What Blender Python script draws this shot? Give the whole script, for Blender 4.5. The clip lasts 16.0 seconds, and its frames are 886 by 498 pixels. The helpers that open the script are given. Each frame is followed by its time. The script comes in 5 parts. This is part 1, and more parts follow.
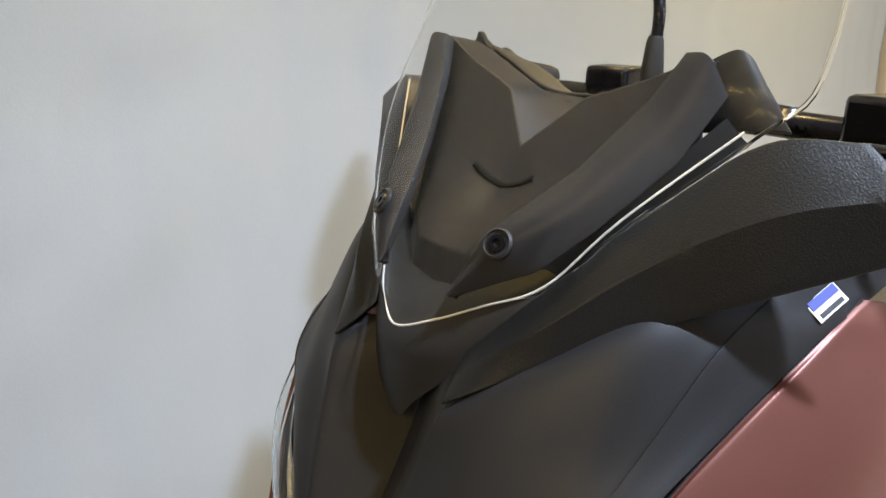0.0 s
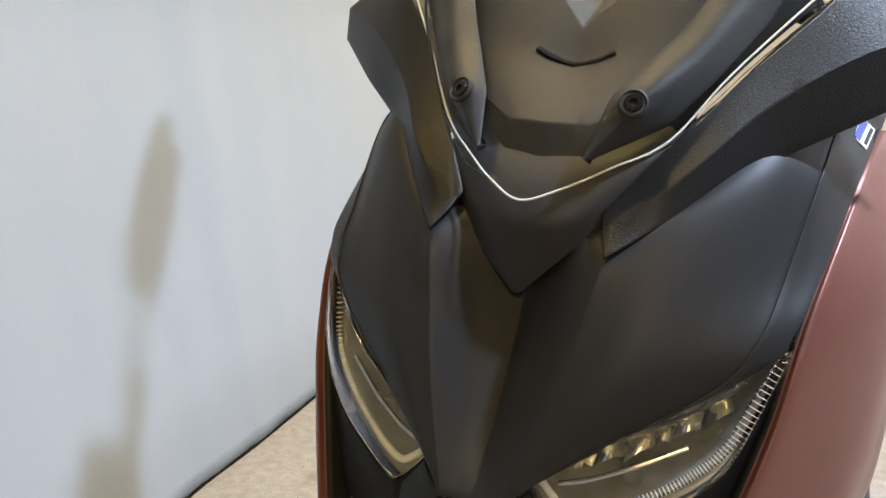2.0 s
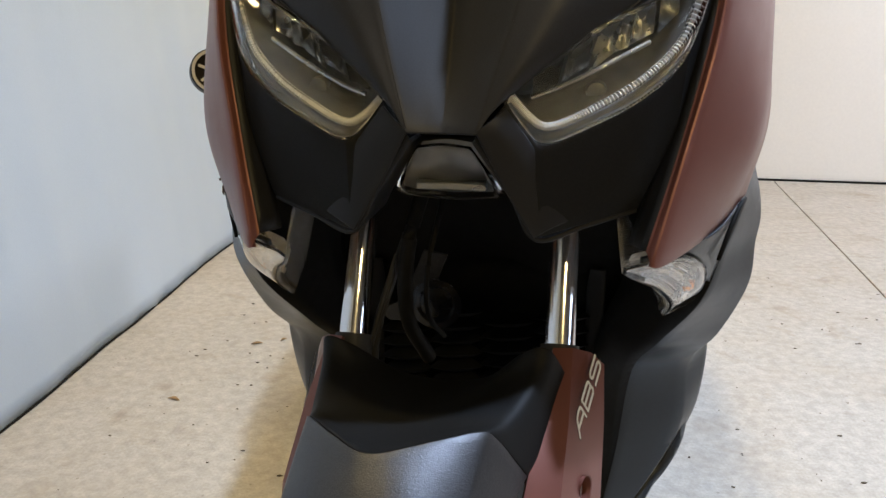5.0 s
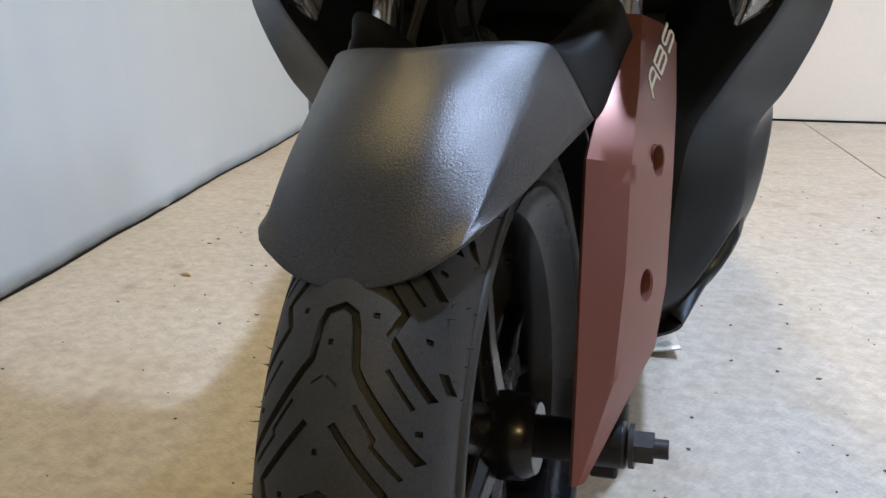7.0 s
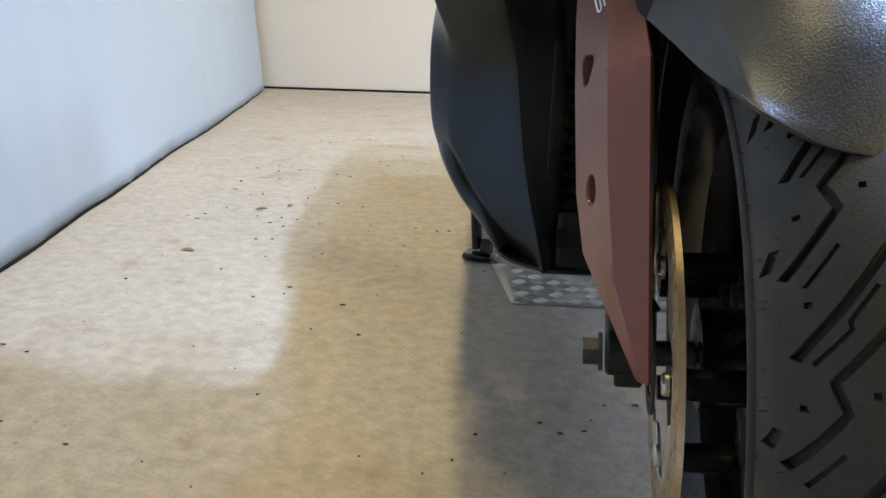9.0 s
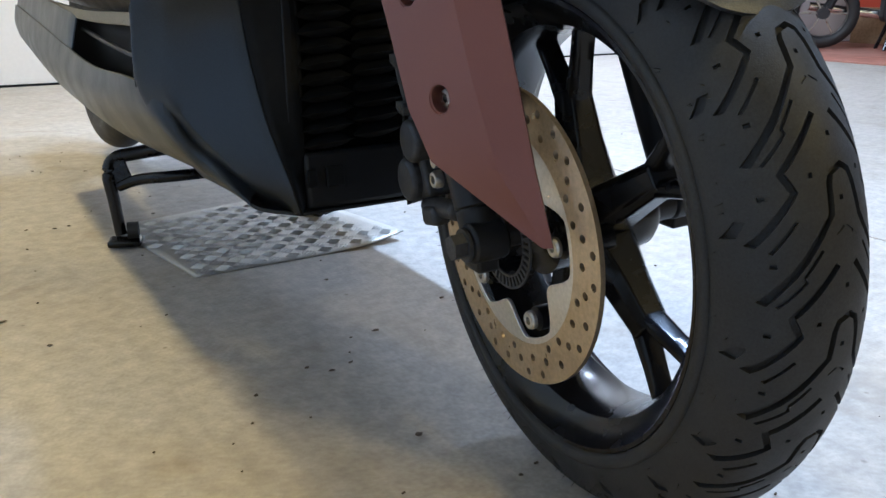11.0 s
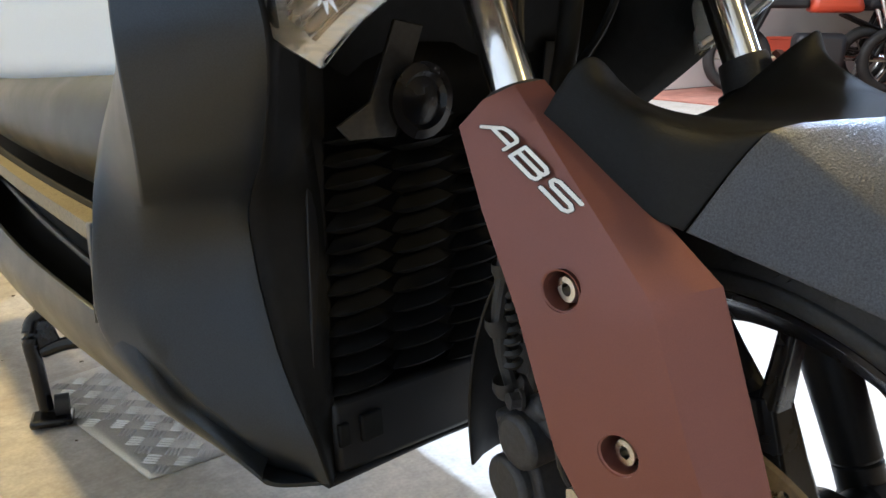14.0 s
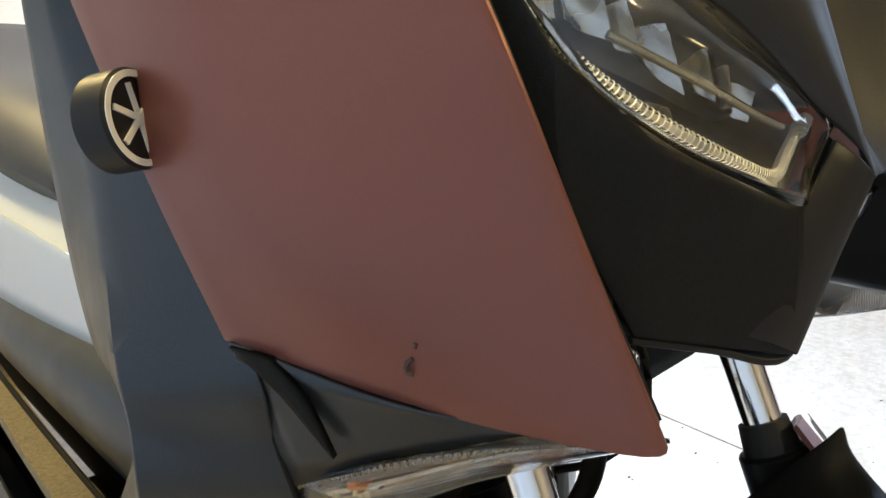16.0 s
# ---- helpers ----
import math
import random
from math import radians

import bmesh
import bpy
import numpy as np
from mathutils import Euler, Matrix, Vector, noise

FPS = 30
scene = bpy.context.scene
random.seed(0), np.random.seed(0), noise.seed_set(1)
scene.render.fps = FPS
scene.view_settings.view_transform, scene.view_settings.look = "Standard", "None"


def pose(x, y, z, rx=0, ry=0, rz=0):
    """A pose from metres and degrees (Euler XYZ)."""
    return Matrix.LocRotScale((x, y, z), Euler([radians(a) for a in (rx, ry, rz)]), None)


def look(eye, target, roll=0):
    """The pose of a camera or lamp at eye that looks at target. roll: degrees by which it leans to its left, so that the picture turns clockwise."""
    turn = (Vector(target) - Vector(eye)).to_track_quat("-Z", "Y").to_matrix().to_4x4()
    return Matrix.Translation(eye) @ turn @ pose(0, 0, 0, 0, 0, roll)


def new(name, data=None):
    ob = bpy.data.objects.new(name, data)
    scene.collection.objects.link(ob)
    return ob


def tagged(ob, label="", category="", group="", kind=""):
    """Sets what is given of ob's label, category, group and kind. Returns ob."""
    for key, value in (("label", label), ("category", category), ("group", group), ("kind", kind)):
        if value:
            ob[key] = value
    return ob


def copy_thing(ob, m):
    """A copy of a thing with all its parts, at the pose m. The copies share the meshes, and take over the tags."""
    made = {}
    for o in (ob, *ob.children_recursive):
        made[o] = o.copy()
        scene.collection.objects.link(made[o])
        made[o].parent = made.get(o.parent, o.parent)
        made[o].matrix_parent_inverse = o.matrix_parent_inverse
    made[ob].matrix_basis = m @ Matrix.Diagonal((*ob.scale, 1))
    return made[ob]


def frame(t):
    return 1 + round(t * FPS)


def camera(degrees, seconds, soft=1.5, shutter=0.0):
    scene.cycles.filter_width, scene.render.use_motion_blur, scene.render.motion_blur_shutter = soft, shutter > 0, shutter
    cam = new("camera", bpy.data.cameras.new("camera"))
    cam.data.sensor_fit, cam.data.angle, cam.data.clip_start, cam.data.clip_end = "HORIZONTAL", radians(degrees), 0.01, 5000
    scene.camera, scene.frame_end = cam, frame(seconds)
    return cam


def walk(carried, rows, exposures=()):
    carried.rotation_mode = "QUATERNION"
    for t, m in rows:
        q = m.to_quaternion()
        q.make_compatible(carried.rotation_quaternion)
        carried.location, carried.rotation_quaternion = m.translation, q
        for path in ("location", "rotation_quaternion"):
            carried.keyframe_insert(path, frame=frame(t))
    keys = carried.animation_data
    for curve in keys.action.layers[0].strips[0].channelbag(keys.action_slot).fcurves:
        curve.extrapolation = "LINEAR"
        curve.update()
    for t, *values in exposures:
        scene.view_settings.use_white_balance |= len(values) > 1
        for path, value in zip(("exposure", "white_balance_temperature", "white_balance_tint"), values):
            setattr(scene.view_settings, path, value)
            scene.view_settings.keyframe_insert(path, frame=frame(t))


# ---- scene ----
# ---- camera and walk ----
cam = camera(57.99, 16.0)
EXPO = -0.25
walk(cam, [
    (0, pose(0.4998, -0.2339, 1.3035, 73.06, -1.81, 52.74)),
    (0.5, pose(0.4802, -0.3663, 1.2855, 72.94, -1.47, 52.09)),
    (1, pose(0.4317, -0.4329, 1.2628, 73.17, -1.58, 46.52)),
    (1.5, pose(0.3436, -0.4220, 1.2371, 72.92, -1.31, 38.94)),
    (2, pose(0.2551, -0.4888, 1.2125, 72.61, -1.33, 29.11)),
    (2.5, pose(0.2103, -0.5627, 1.1505, 73.61, -0.97, 20.34)),
    (3, pose(0.1734, -0.5752, 1.0595, 74.99, -0.33, 15.67)),
    (3.2, pose(0.1425, -0.5759, 1.0423, 74.91, -0.15, 13.59)),
    (5.3, pose(0.1044, -0.5910, 0.8630, 73.93, -0.37, 9.28)),
    (5.5, pose(0.1037, -0.5838, 0.8423, 73.84, -0.50, 9.24)),
    (6, pose(0.0884, -0.5774, 0.7714, 73.69, -0.36, 9.34)),
    (6.5, pose(0.0833, -0.5820, 0.6895, 73.43, -0.56, 10.02)),
    (7, pose(0.0760, -0.5755, 0.6044, 73.17, -0.44, 10.42)),
    (7.5, pose(0.0412, -0.5937, 0.5297, 72.80, -0.24, 10.83)),
    (8, pose(-0.0131, -0.5990, 0.5172, 72.69, 0.03, 10.92)),
    (8.2, pose(-0.0518, -0.5940, 0.5280, 72.78, -0.06, 10.92)),
    (10.3, pose(-0.4634, -0.5129, 0.5005, 72.71, -1.49, -25.67)),
    (10.5, pose(-0.4695, -0.5128, 0.4962, 72.31, -0.63, -28.67)),
    (11, pose(-0.5128, -0.5206, 0.4739, 72.23, -0.09, -33.35)),
    (11.5, pose(-0.5468, -0.5031, 0.4684, 72.34, -0.06, -35.46)),
    (12, pose(-0.5494, -0.4553, 0.4877, 72.39, -0.10, -36.71)),
    (12.5, pose(-0.5305, -0.3591, 0.4675, 72.73, -0.27, -37.42)),
    (13, pose(-0.5056, -0.2634, 0.4711, 73.37, -0.67, -37.58)),
    (13.5, pose(-0.4952, -0.2183, 0.5356, 73.49, -0.57, -38.35)),
    (14, pose(-0.4747, -0.1981, 0.6194, 74.01, -0.49, -40.02)),
    (14.5, pose(-0.4723, -0.1783, 0.7049, 75.02, -0.34, -41.69)),
    (15, pose(-0.4590, -0.1566, 0.7457, 75.89, -0.17, -41.96)),
    (15.5, pose(-0.4505, -0.1209, 0.8017, 75.63, -0.11, -42.04)),
    (16, pose(-0.4510, -0.1199, 0.8745, 75.16, 0.08, -41.77)),
], exposures=[(0, EXPO - 0.03, 6150, 13), (1.5, EXPO + 0.1, 6100, 13), (3.2, EXPO + 0.02, 5700, 12), (5.3, EXPO - 0.12, 5750, 12), (7, EXPO - 0.13, 5700, 12), (8.2, EXPO + 0.18, 5450, 12),
             (10.3, EXPO + 0.2, 4900, 10), (11.8, EXPO + 0.46, 5050, 10), (12.6, EXPO + 0.5, 5150, 10), (13.2, EXPO + 0.44, 5150, 11), (13.8, EXPO + 0.7, 5300, 11), (14.3, EXPO + 1.1, 5550, 10), (15, EXPO + 0.98, 5500, 10), (15.5, EXPO + 0.78, 5450, 10), (16, EXPO + 0.62, 5450, 10)])


# ---- world and lights ----
world = bpy.data.worlds.new("room_air")
scene.world = world
world.use_nodes = True
world.node_tree.nodes["Background"].inputs[0].default_value = (0.75, 0.82, 1.0, 1)
world.node_tree.nodes["Background"].inputs[1].default_value = 0.015


def area_lamp(name, place, target, size, size_y, watts, colour, spread=180):
    data = bpy.data.lights.new(name, "AREA")
    data.shape, data.size, data.size_y, data.energy, data.color = "RECTANGLE", size, size_y, watts, colour
    data.spread = radians(spread)
    ob = new(name, data)
    ob.matrix_world = look(place, target)
    return ob


COLD, WARM = (0.75, 0.86, 1.0), (1.0, 0.70, 0.25)
area_lamp("cold_side_lamp", (1.05, 0.47, 2.95), (0.75, 0.45, 0.0), 0.12, 0.12, 63, COLD, 125)
area_lamp("cold_back_lamp", (0.75, 1.75, 2.95), (0.70, 1.60, 0.0), 0.16, 0.16, 15, COLD, 125)
area_lamp("warm_front_lamp", (1.30, -2.90, 2.95), (0.80, -1.9, 0.0), 0.18, 0.18, 50, WARM)
area_lamp("warm_back_lamp", (-0.62, 2.90, 2.95), (-0.40, 1.2, 0.0), 0.20, 0.20, 84, WARM)
area_lamp("warm_middle_lamp", (-0.62, 0.30, 2.95), (-0.45, 0.2, 0.0), 0.18, 0.18, 17, WARM, 150)
# Cold fill added from the far side; no opening is built there.
area_lamp("far_side_fill", (7.5, -1.2, 2.6), (0.0, 0.4, 0.6), 2.0, 1.6, 45, (0.86, 0.93, 1.0))
# Added lamp, aimed at the back wall to brighten it.
area_lamp("back_wall_fill", (3.2, 3.1, 2.95), (3.0, 4.2, 0.9), 0.9, 0.9, 260, (0.98, 0.97, 0.96))

# ---- materials ----


def material(name, colour, rough=0.5, metal=0.0, grain=0.0, grain_scale=200.0, bump=0.0, bump_scale=400.0, stain=0.0, stain_scale=6.0,
             stain_colour=None, coat=0.0, transmission=0.0, ior=1.45, rough_var=0.0, gloss=0.5):
    m = bpy.data.materials.new(name)
    m.use_nodes = True
    nt = m.node_tree
    b = nt.nodes["Principled BSDF"]
    b.inputs["Base Color"].default_value = (*colour, 1)
    b.inputs["Roughness"].default_value = rough
    b.inputs["Metallic"].default_value = metal
    b.inputs["Specular IOR Level"].default_value = gloss
    b.inputs["Coat Weight"].default_value = coat
    b.inputs["Coat Roughness"].default_value = 0.12
    b.inputs["Transmission Weight"].default_value = transmission
    b.inputs["IOR"].default_value = ior
    coords = nt.nodes.new("ShaderNodeTexCoord")

    def noise_tex(scale, detail=3.0, w=0.6):
        n = nt.nodes.new("ShaderNodeTexNoise")
        n.inputs["Scale"].default_value = scale
        n.inputs["Detail"].default_value = detail
        n.inputs["Roughness"].default_value = w
        nt.links.new(coords.outputs["Object"], n.inputs["Vector"])
        return n.outputs["Fac"]

    def ramp(fac, lo, hi, a, c):
        r = nt.nodes.new("ShaderNodeMapRange")
        r.inputs[1].default_value, r.inputs[2].default_value, r.inputs[3].default_value, r.inputs[4].default_value = lo, hi, a, c
        nt.links.new(fac, r.inputs[0])
        return r.outputs[0]

    def mix(fac, a, c):
        x = nt.nodes.new("ShaderNodeMix")
        x.data_type = "RGBA"
        nt.links.new(fac, x.inputs[0])
        for s, v in ((x.inputs[6], a), (x.inputs[7], c)):
            if isinstance(v, tuple):
                s.default_value = (*v, 1)
            else:
                nt.links.new(v, s)
        return x.outputs[2]

    out = None
    if grain:
        f = ramp(noise_tex(grain_scale), 0.3, 0.7, 0, 1)
        out = mix(f, tuple(c * (1 - grain) for c in colour), tuple(min(1, c * (1 + grain)) for c in colour))
    if stain:
        f = ramp(noise_tex(stain_scale, 5.0), 0.45, 0.75, 0, stain)
        out = mix(f, out if out is not None else colour, stain_colour or tuple(c * 0.5 for c in colour))
    if out is not None:
        nt.links.new(out, b.inputs["Base Color"])
    if rough_var:
        f = ramp(noise_tex(stain_scale * 2.5, 4.0), 0.3, 0.7, max(0.02, rough - rough_var), min(1, rough + rough_var))
        nt.links.new(f, b.inputs["Roughness"])
    if bump:
        bn = nt.nodes.new("ShaderNodeBump")
        bn.inputs["Strength"].default_value = bump
        bn.inputs["Distance"].default_value = 0.001
        nt.links.new(noise_tex(bump_scale, 2.0), bn.inputs["Height"])
        nt.links.new(bn.outputs[0], b.inputs["Normal"])
    return m


CHARCOAL = material("matte_charcoal_paint", (0.033, 0.033, 0.035), 0.49, 0.45, grain=0.12, grain_scale=900, bump=0.05, bump_scale=1500, rough_var=0.05, gloss=0.42)
TEXTURED = material("grained_black_plastic", (0.010, 0.010, 0.010), 0.40, grain=0.3, grain_scale=700, bump=0.45, bump_scale=760, gloss=0.4)
FENDER = material("metallic_grey_paint", (0.066, 0.067, 0.072), 0.36, 0.75, grain=0.3, grain_scale=1000, bump=0.34, bump_scale=850, rough_var=0.06)
RED = material("satin_bronze_red_paint", (0.185, 0.072, 0.056), 0.36, 0.35, grain=0.08, grain_scale=1800, bump=0.04, bump_scale=1600, rough_var=0.05)
BLACK = material("black_plastic", (0.011, 0.011, 0.012), 0.44, grain=0.06, grain_scale=500, bump=0.03, bump_scale=1500, rough_var=0.08, gloss=0.35)
DECK_BLACK = material("rough_black_plastic", (0.008, 0.008, 0.008), 0.55, grain=0.2, grain_scale=400, bump=0.25, bump_scale=900, gloss=0.2)
# Charcoal paint again, the cold light on the flanks put into its colour.
LIT_SATIN = material("lit_satin_charcoal", (0.048, 0.054, 0.062), 0.36, 0.8, grain=0.12, grain_scale=900, bump=0.05, bump_scale=1500, rough_var=0.06)
DASH_GREY = material("matt_dash_plastic", (0.022, 0.020, 0.019), 0.54, 0.4, grain=0.15, grain_scale=800, bump=0.08, bump_scale=1300, gloss=0.5)
# Black plastic darkened further, with the shade of bay and recesses in its colour.
INNER = material("shaded_black_inner_plastic", (0.006, 0.006, 0.006), 0.62, grain=0.3, grain_scale=90, bump=0.1, gloss=0.18)
GLOSS = material("gloss_black_enamel", (0.007, 0.007, 0.009), 0.26, coat=0.1, gloss=0.35, grain=0.2, grain_scale=60, rough_var=0.06)
CHROME = material("chromed_steel", (0.84, 0.84, 0.86), 0.15, 1.0, rough_var=0.04)
STEEL = material("zinc_plated_steel", (0.55, 0.53, 0.50), 0.32, 1.0, grain=0.15, grain_scale=300, rough_var=0.1)
TAN_STEEL = material("brake_disc_steel", (0.58, 0.47, 0.32), 0.36, 0.9, grain=0.14, grain_scale=220, stain=0.35, stain_scale=30, stain_colour=(0.36, 0.28, 0.19), rough_var=0.1)
DISC_STEEL = material("brushed_disc_carrier", (0.744, 0.720, 0.684), 0.33, 0.95, grain=0.1, grain_scale=260, rough_var=0.08)
BRACKET_GREY = material("dusty_grey_steel", (0.045, 0.043, 0.041), 0.5, 0.4, grain=0.2, grain_scale=200)
RUBBER = material("tyre_rubber", (0.025, 0.0245, 0.024), 0.55, grain=0.25, grain_scale=500, bump=0.2, bump_scale=900, stain=0.35, stain_scale=14, stain_colour=(0.048, 0.044, 0.038), rough_var=0.08, gloss=0.4)
GREY_METAL = material("grey_cast_metal", (0.05, 0.05, 0.053), 0.5, 0.5, grain=0.2, grain_scale=200, bump=0.3, bump_scale=600)
SILVER_PLASTIC = material("pale_grey_side_cover", (0.60, 0.63, 0.66), 0.42, 0.1, grain=0.05, grain_scale=800)
FOOT_METAL = material("ribbed_footboard_trim", (0.17, 0.145, 0.095), 0.5, 0.6, grain=0.3, grain_scale=260, bump=0.6, bump_scale=350)
ALU = material("checker_plate_aluminium", (0.50, 0.48, 0.44), 0.46, 0.6, grain=0.1, grain_scale=300, stain=0.2, stain_scale=9, stain_colour=(0.35, 0.32, 0.27), bump=0.15, bump_scale=300, rough_var=0.12)
GLASS = material("clear_polycarbonate", (0.96, 0.97, 0.97), 0.03, transmission=1.0, ior=1.40)
SCREEN = material("clear_screen_acrylic", (0.93, 0.93, 0.92), 0.04, transmission=1.0, ior=1.10)
SIGNAL = material("fluted_signal_lens", (0.95, 0.94, 0.92), 0.04, transmission=1.0, ior=1.36)
FROST = material("frosted_ribbed_plastic", (0.84, 0.83, 0.80), 0.26, transmission=0.3, grain=0.08, grain_scale=60, bump=0.5, bump_scale=160)
AMBER = material("amber_bulb", (0.75, 0.22, 0.03), 0.2, coat=0.5)
def ribbed(name, colour, rough, metal, scale, strength, axis="Z"):
    """A material with fine parallel ribs in its relief."""
    m = material(name, colour, rough, metal)
    nt = m.node_tree
    co = nt.nodes.new("ShaderNodeTexCoord")
    wave = nt.nodes.new("ShaderNodeTexWave")
    wave.bands_direction = axis
    wave.inputs["Scale"].default_value = scale
    wave.inputs["Distortion"].default_value = 1.2
    wave.inputs["Detail Scale"].default_value = 2.0
    nt.links.new(co.outputs["Object"], wave.inputs["Vector"])
    bn = nt.nodes.new("ShaderNodeBump")
    bn.inputs["Strength"].default_value = strength
    bn.inputs["Distance"].default_value = 0.002
    nt.links.new(wave.outputs["Fac"], bn.inputs["Height"])
    nt.links.new(bn.outputs[0], nt.nodes["Principled BSDF"].inputs["Normal"])
    return m


FLUTED = ribbed("clear_fluted_plastic", (0.94, 0.94, 0.92), 0.10, 0.0, 160.0, 0.5, "Y")
FLUTED.node_tree.nodes["Principled BSDF"].inputs["Transmission Weight"].default_value = 0.85
FLUTED.node_tree.nodes["Principled BSDF"].inputs["IOR"].default_value = 1.25
RIBBED = ribbed("streaked_signal_reflector", (0.78, 0.74, 0.67), 0.24, 0.6, 75.0, 0.2, "Z")
REFLECTOR = material("reflector_chrome", (0.50, 0.50, 0.49), 0.26, 1.0, rough_var=0.06)
STREAKED = material("dull_silvered_reflector", (0.56, 0.51, 0.45), 0.27, 0.75, grain=0.25, grain_scale=120, rough_var=0.08)
SMOKE = material("smoked_lamp_housing", (0.15, 0.15, 0.145), 0.3, 0.3, grain=0.2, grain_scale=80)
WHITE_PAINT = material("white_lettering", (0.78, 0.78, 0.76), 0.4)
BLUE_PRINT = material("blue_sticker_print", (0.08, 0.10, 0.38), 0.4)
DARK_PRINT = material("dark_lettering_outline", (0.06, 0.035, 0.03), 0.45)
ORANGE_RED = material("orange_red_plastic", (0.50, 0.07, 0.03), 0.4)
CARDBOARD = material("brown_cardboard", (0.36, 0.24, 0.13), 0.8, grain=0.2, grain_scale=40)
SEAT = material("black_seat_vinyl", (0.022, 0.022, 0.024), 0.5, grain=0.2, grain_scale=200, bump=0.3, bump_scale=500)
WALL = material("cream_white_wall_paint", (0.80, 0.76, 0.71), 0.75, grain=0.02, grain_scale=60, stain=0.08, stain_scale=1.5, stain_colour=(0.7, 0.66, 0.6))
# Unseen front wall, dimmer than the back wall to lower the fill light.
FRONT_WALL = material("toned_front_wall_paint", (0.46, 0.43, 0.39), 0.8, grain=0.05, grain_scale=40, stain=0.2, stain_scale=1.2)
# Ceiling and block walls toned low to hold the bounce light down.
CEIL = material("grey_ceiling_sheeting", (0.27, 0.27, 0.26), 0.8, grain=0.03, grain_scale=20)
BRICK = material("red_brick_paving", (0.40, 0.17, 0.12), 0.75, grain=0.25, grain_scale=9, stain=0.6, stain_scale=1.6, stain_colour=(0.56, 0.34, 0.26))
DIM = material("grey_block_wall", (0.20, 0.19, 0.18), 0.8, grain=0.1, grain_scale=30)
CLOTH = material("pale_blue_backdrop_cloth", (0.49, 0.555, 0.625), 0.7, grain=0.03, grain_scale=300, bump=0.25, bump_scale=160, stain=0.12, stain_scale=3, stain_colour=(0.56, 0.60, 0.66))


def concrete():
    m = material("worn_concrete", (0.415, 0.38, 0.33), 0.6, grain=0.13, grain_scale=150, bump=0.14, bump_scale=240, stain=0.6, stain_scale=3.2,
                 stain_colour=(0.36, 0.30, 0.225), rough_var=0.12)
    nt = m.node_tree
    b = nt.nodes["Principled BSDF"]
    src = b.inputs["Base Color"].links[0].from_socket
    coords = nt.nodes.new("ShaderNodeTexCoord")
    vor = nt.nodes.new("ShaderNodeTexVoronoi")
    vor.inputs["Scale"].default_value = 26.0
    vor.inputs["Randomness"].default_value = 1.0
    nt.links.new(coords.outputs["Object"], vor.inputs["Vector"])
    sel = nt.nodes.new("ShaderNodeMapRange")
    for i, v in ((1, 0.03), (2, 0.11), (3, 1.0), (4, 0.0)):
        sel.inputs[i].default_value = v
    nt.links.new(vor.outputs["Distance"], sel.inputs[0])
    rare = nt.nodes.new("ShaderNodeMath")
    rare.operation = "GREATER_THAN"
    rare.inputs[1].default_value = 0.78
    sep = nt.nodes.new("ShaderNodeSeparateColor")
    nt.links.new(vor.outputs["Color"], sep.inputs[0])
    nt.links.new(sep.outputs[0], rare.inputs[0])
    mul = nt.nodes.new("ShaderNodeMath")
    mul.operation = "MULTIPLY"
    nt.links.new(sel.outputs[0], mul.inputs[0])
    nt.links.new(rare.outputs[0], mul.inputs[1])
    half = nt.nodes.new("ShaderNodeMath")
    half.operation = "MULTIPLY"
    half.inputs[1].default_value = 0.7
    nt.links.new(mul.outputs[0], half.inputs[0])
    mx = nt.nodes.new("ShaderNodeMix")
    mx.data_type = "RGBA"
    nt.links.new(half.outputs[0], mx.inputs[0])
    nt.links.new(src, mx.inputs[6])
    mx.inputs[7].default_value = (0.16, 0.13, 0.10, 1)
    patch = nt.nodes.new("ShaderNodeTexNoise")
    patch.inputs["Scale"].default_value, patch.inputs["Detail"].default_value, patch.inputs["Distortion"].default_value = 7.0, 6.0, 0.6
    nt.links.new(coords.outputs["Object"], patch.inputs["Vector"])
    hit = nt.nodes.new("ShaderNodeMapRange")
    for i, v in ((1, 0.58), (2, 0.72), (3, 0.0), (4, 0.42)):
        hit.inputs[i].default_value = v
    nt.links.new(patch.outputs["Fac"], hit.inputs[0])
    worn = nt.nodes.new("ShaderNodeMix")
    worn.data_type = "RGBA"
    nt.links.new(hit.outputs[0], worn.inputs[0])
    nt.links.new(mx.outputs[2], worn.inputs[6])
    worn.inputs[7].default_value = (0.25, 0.19, 0.12, 1)
    ridge = nt.nodes.new("ShaderNodeTexNoise")
    ridge.inputs["Scale"].default_value, ridge.inputs["Detail"].default_value = 38.0, 5.0
    nt.links.new(coords.outputs["Object"], ridge.inputs["Vector"])
    pale = nt.nodes.new("ShaderNodeMapRange")
    for i, v in ((1, 0.35), (2, 0.68), (3, 0.86), (4, 1.10)):
        pale.inputs[i].default_value = v
    nt.links.new(ridge.outputs["Fac"], pale.inputs[0])
    scale = nt.nodes.new("ShaderNodeVectorMath")
    scale.operation = "SCALE"
    nt.links.new(worn.outputs[2], scale.inputs[0])
    nt.links.new(pale.outputs[0], scale.inputs["Scale"])
    nt.links.new(scale.outputs[0], b.inputs["Base Color"])
    return m


CONCRETE = concrete()

# ---- modelling helpers ----
RAKE = radians(26.5)
PIVOT = Vector((0, -0.095, 0))
STEER = Matrix.Translation(PIVOT) @ Matrix.Rotation(radians(-8.97), 4, Vector((0, math.sin(RAKE), math.cos(RAKE)))) @ Matrix.Translation(-PIVOT)
WHEEL_Z = 0.2745


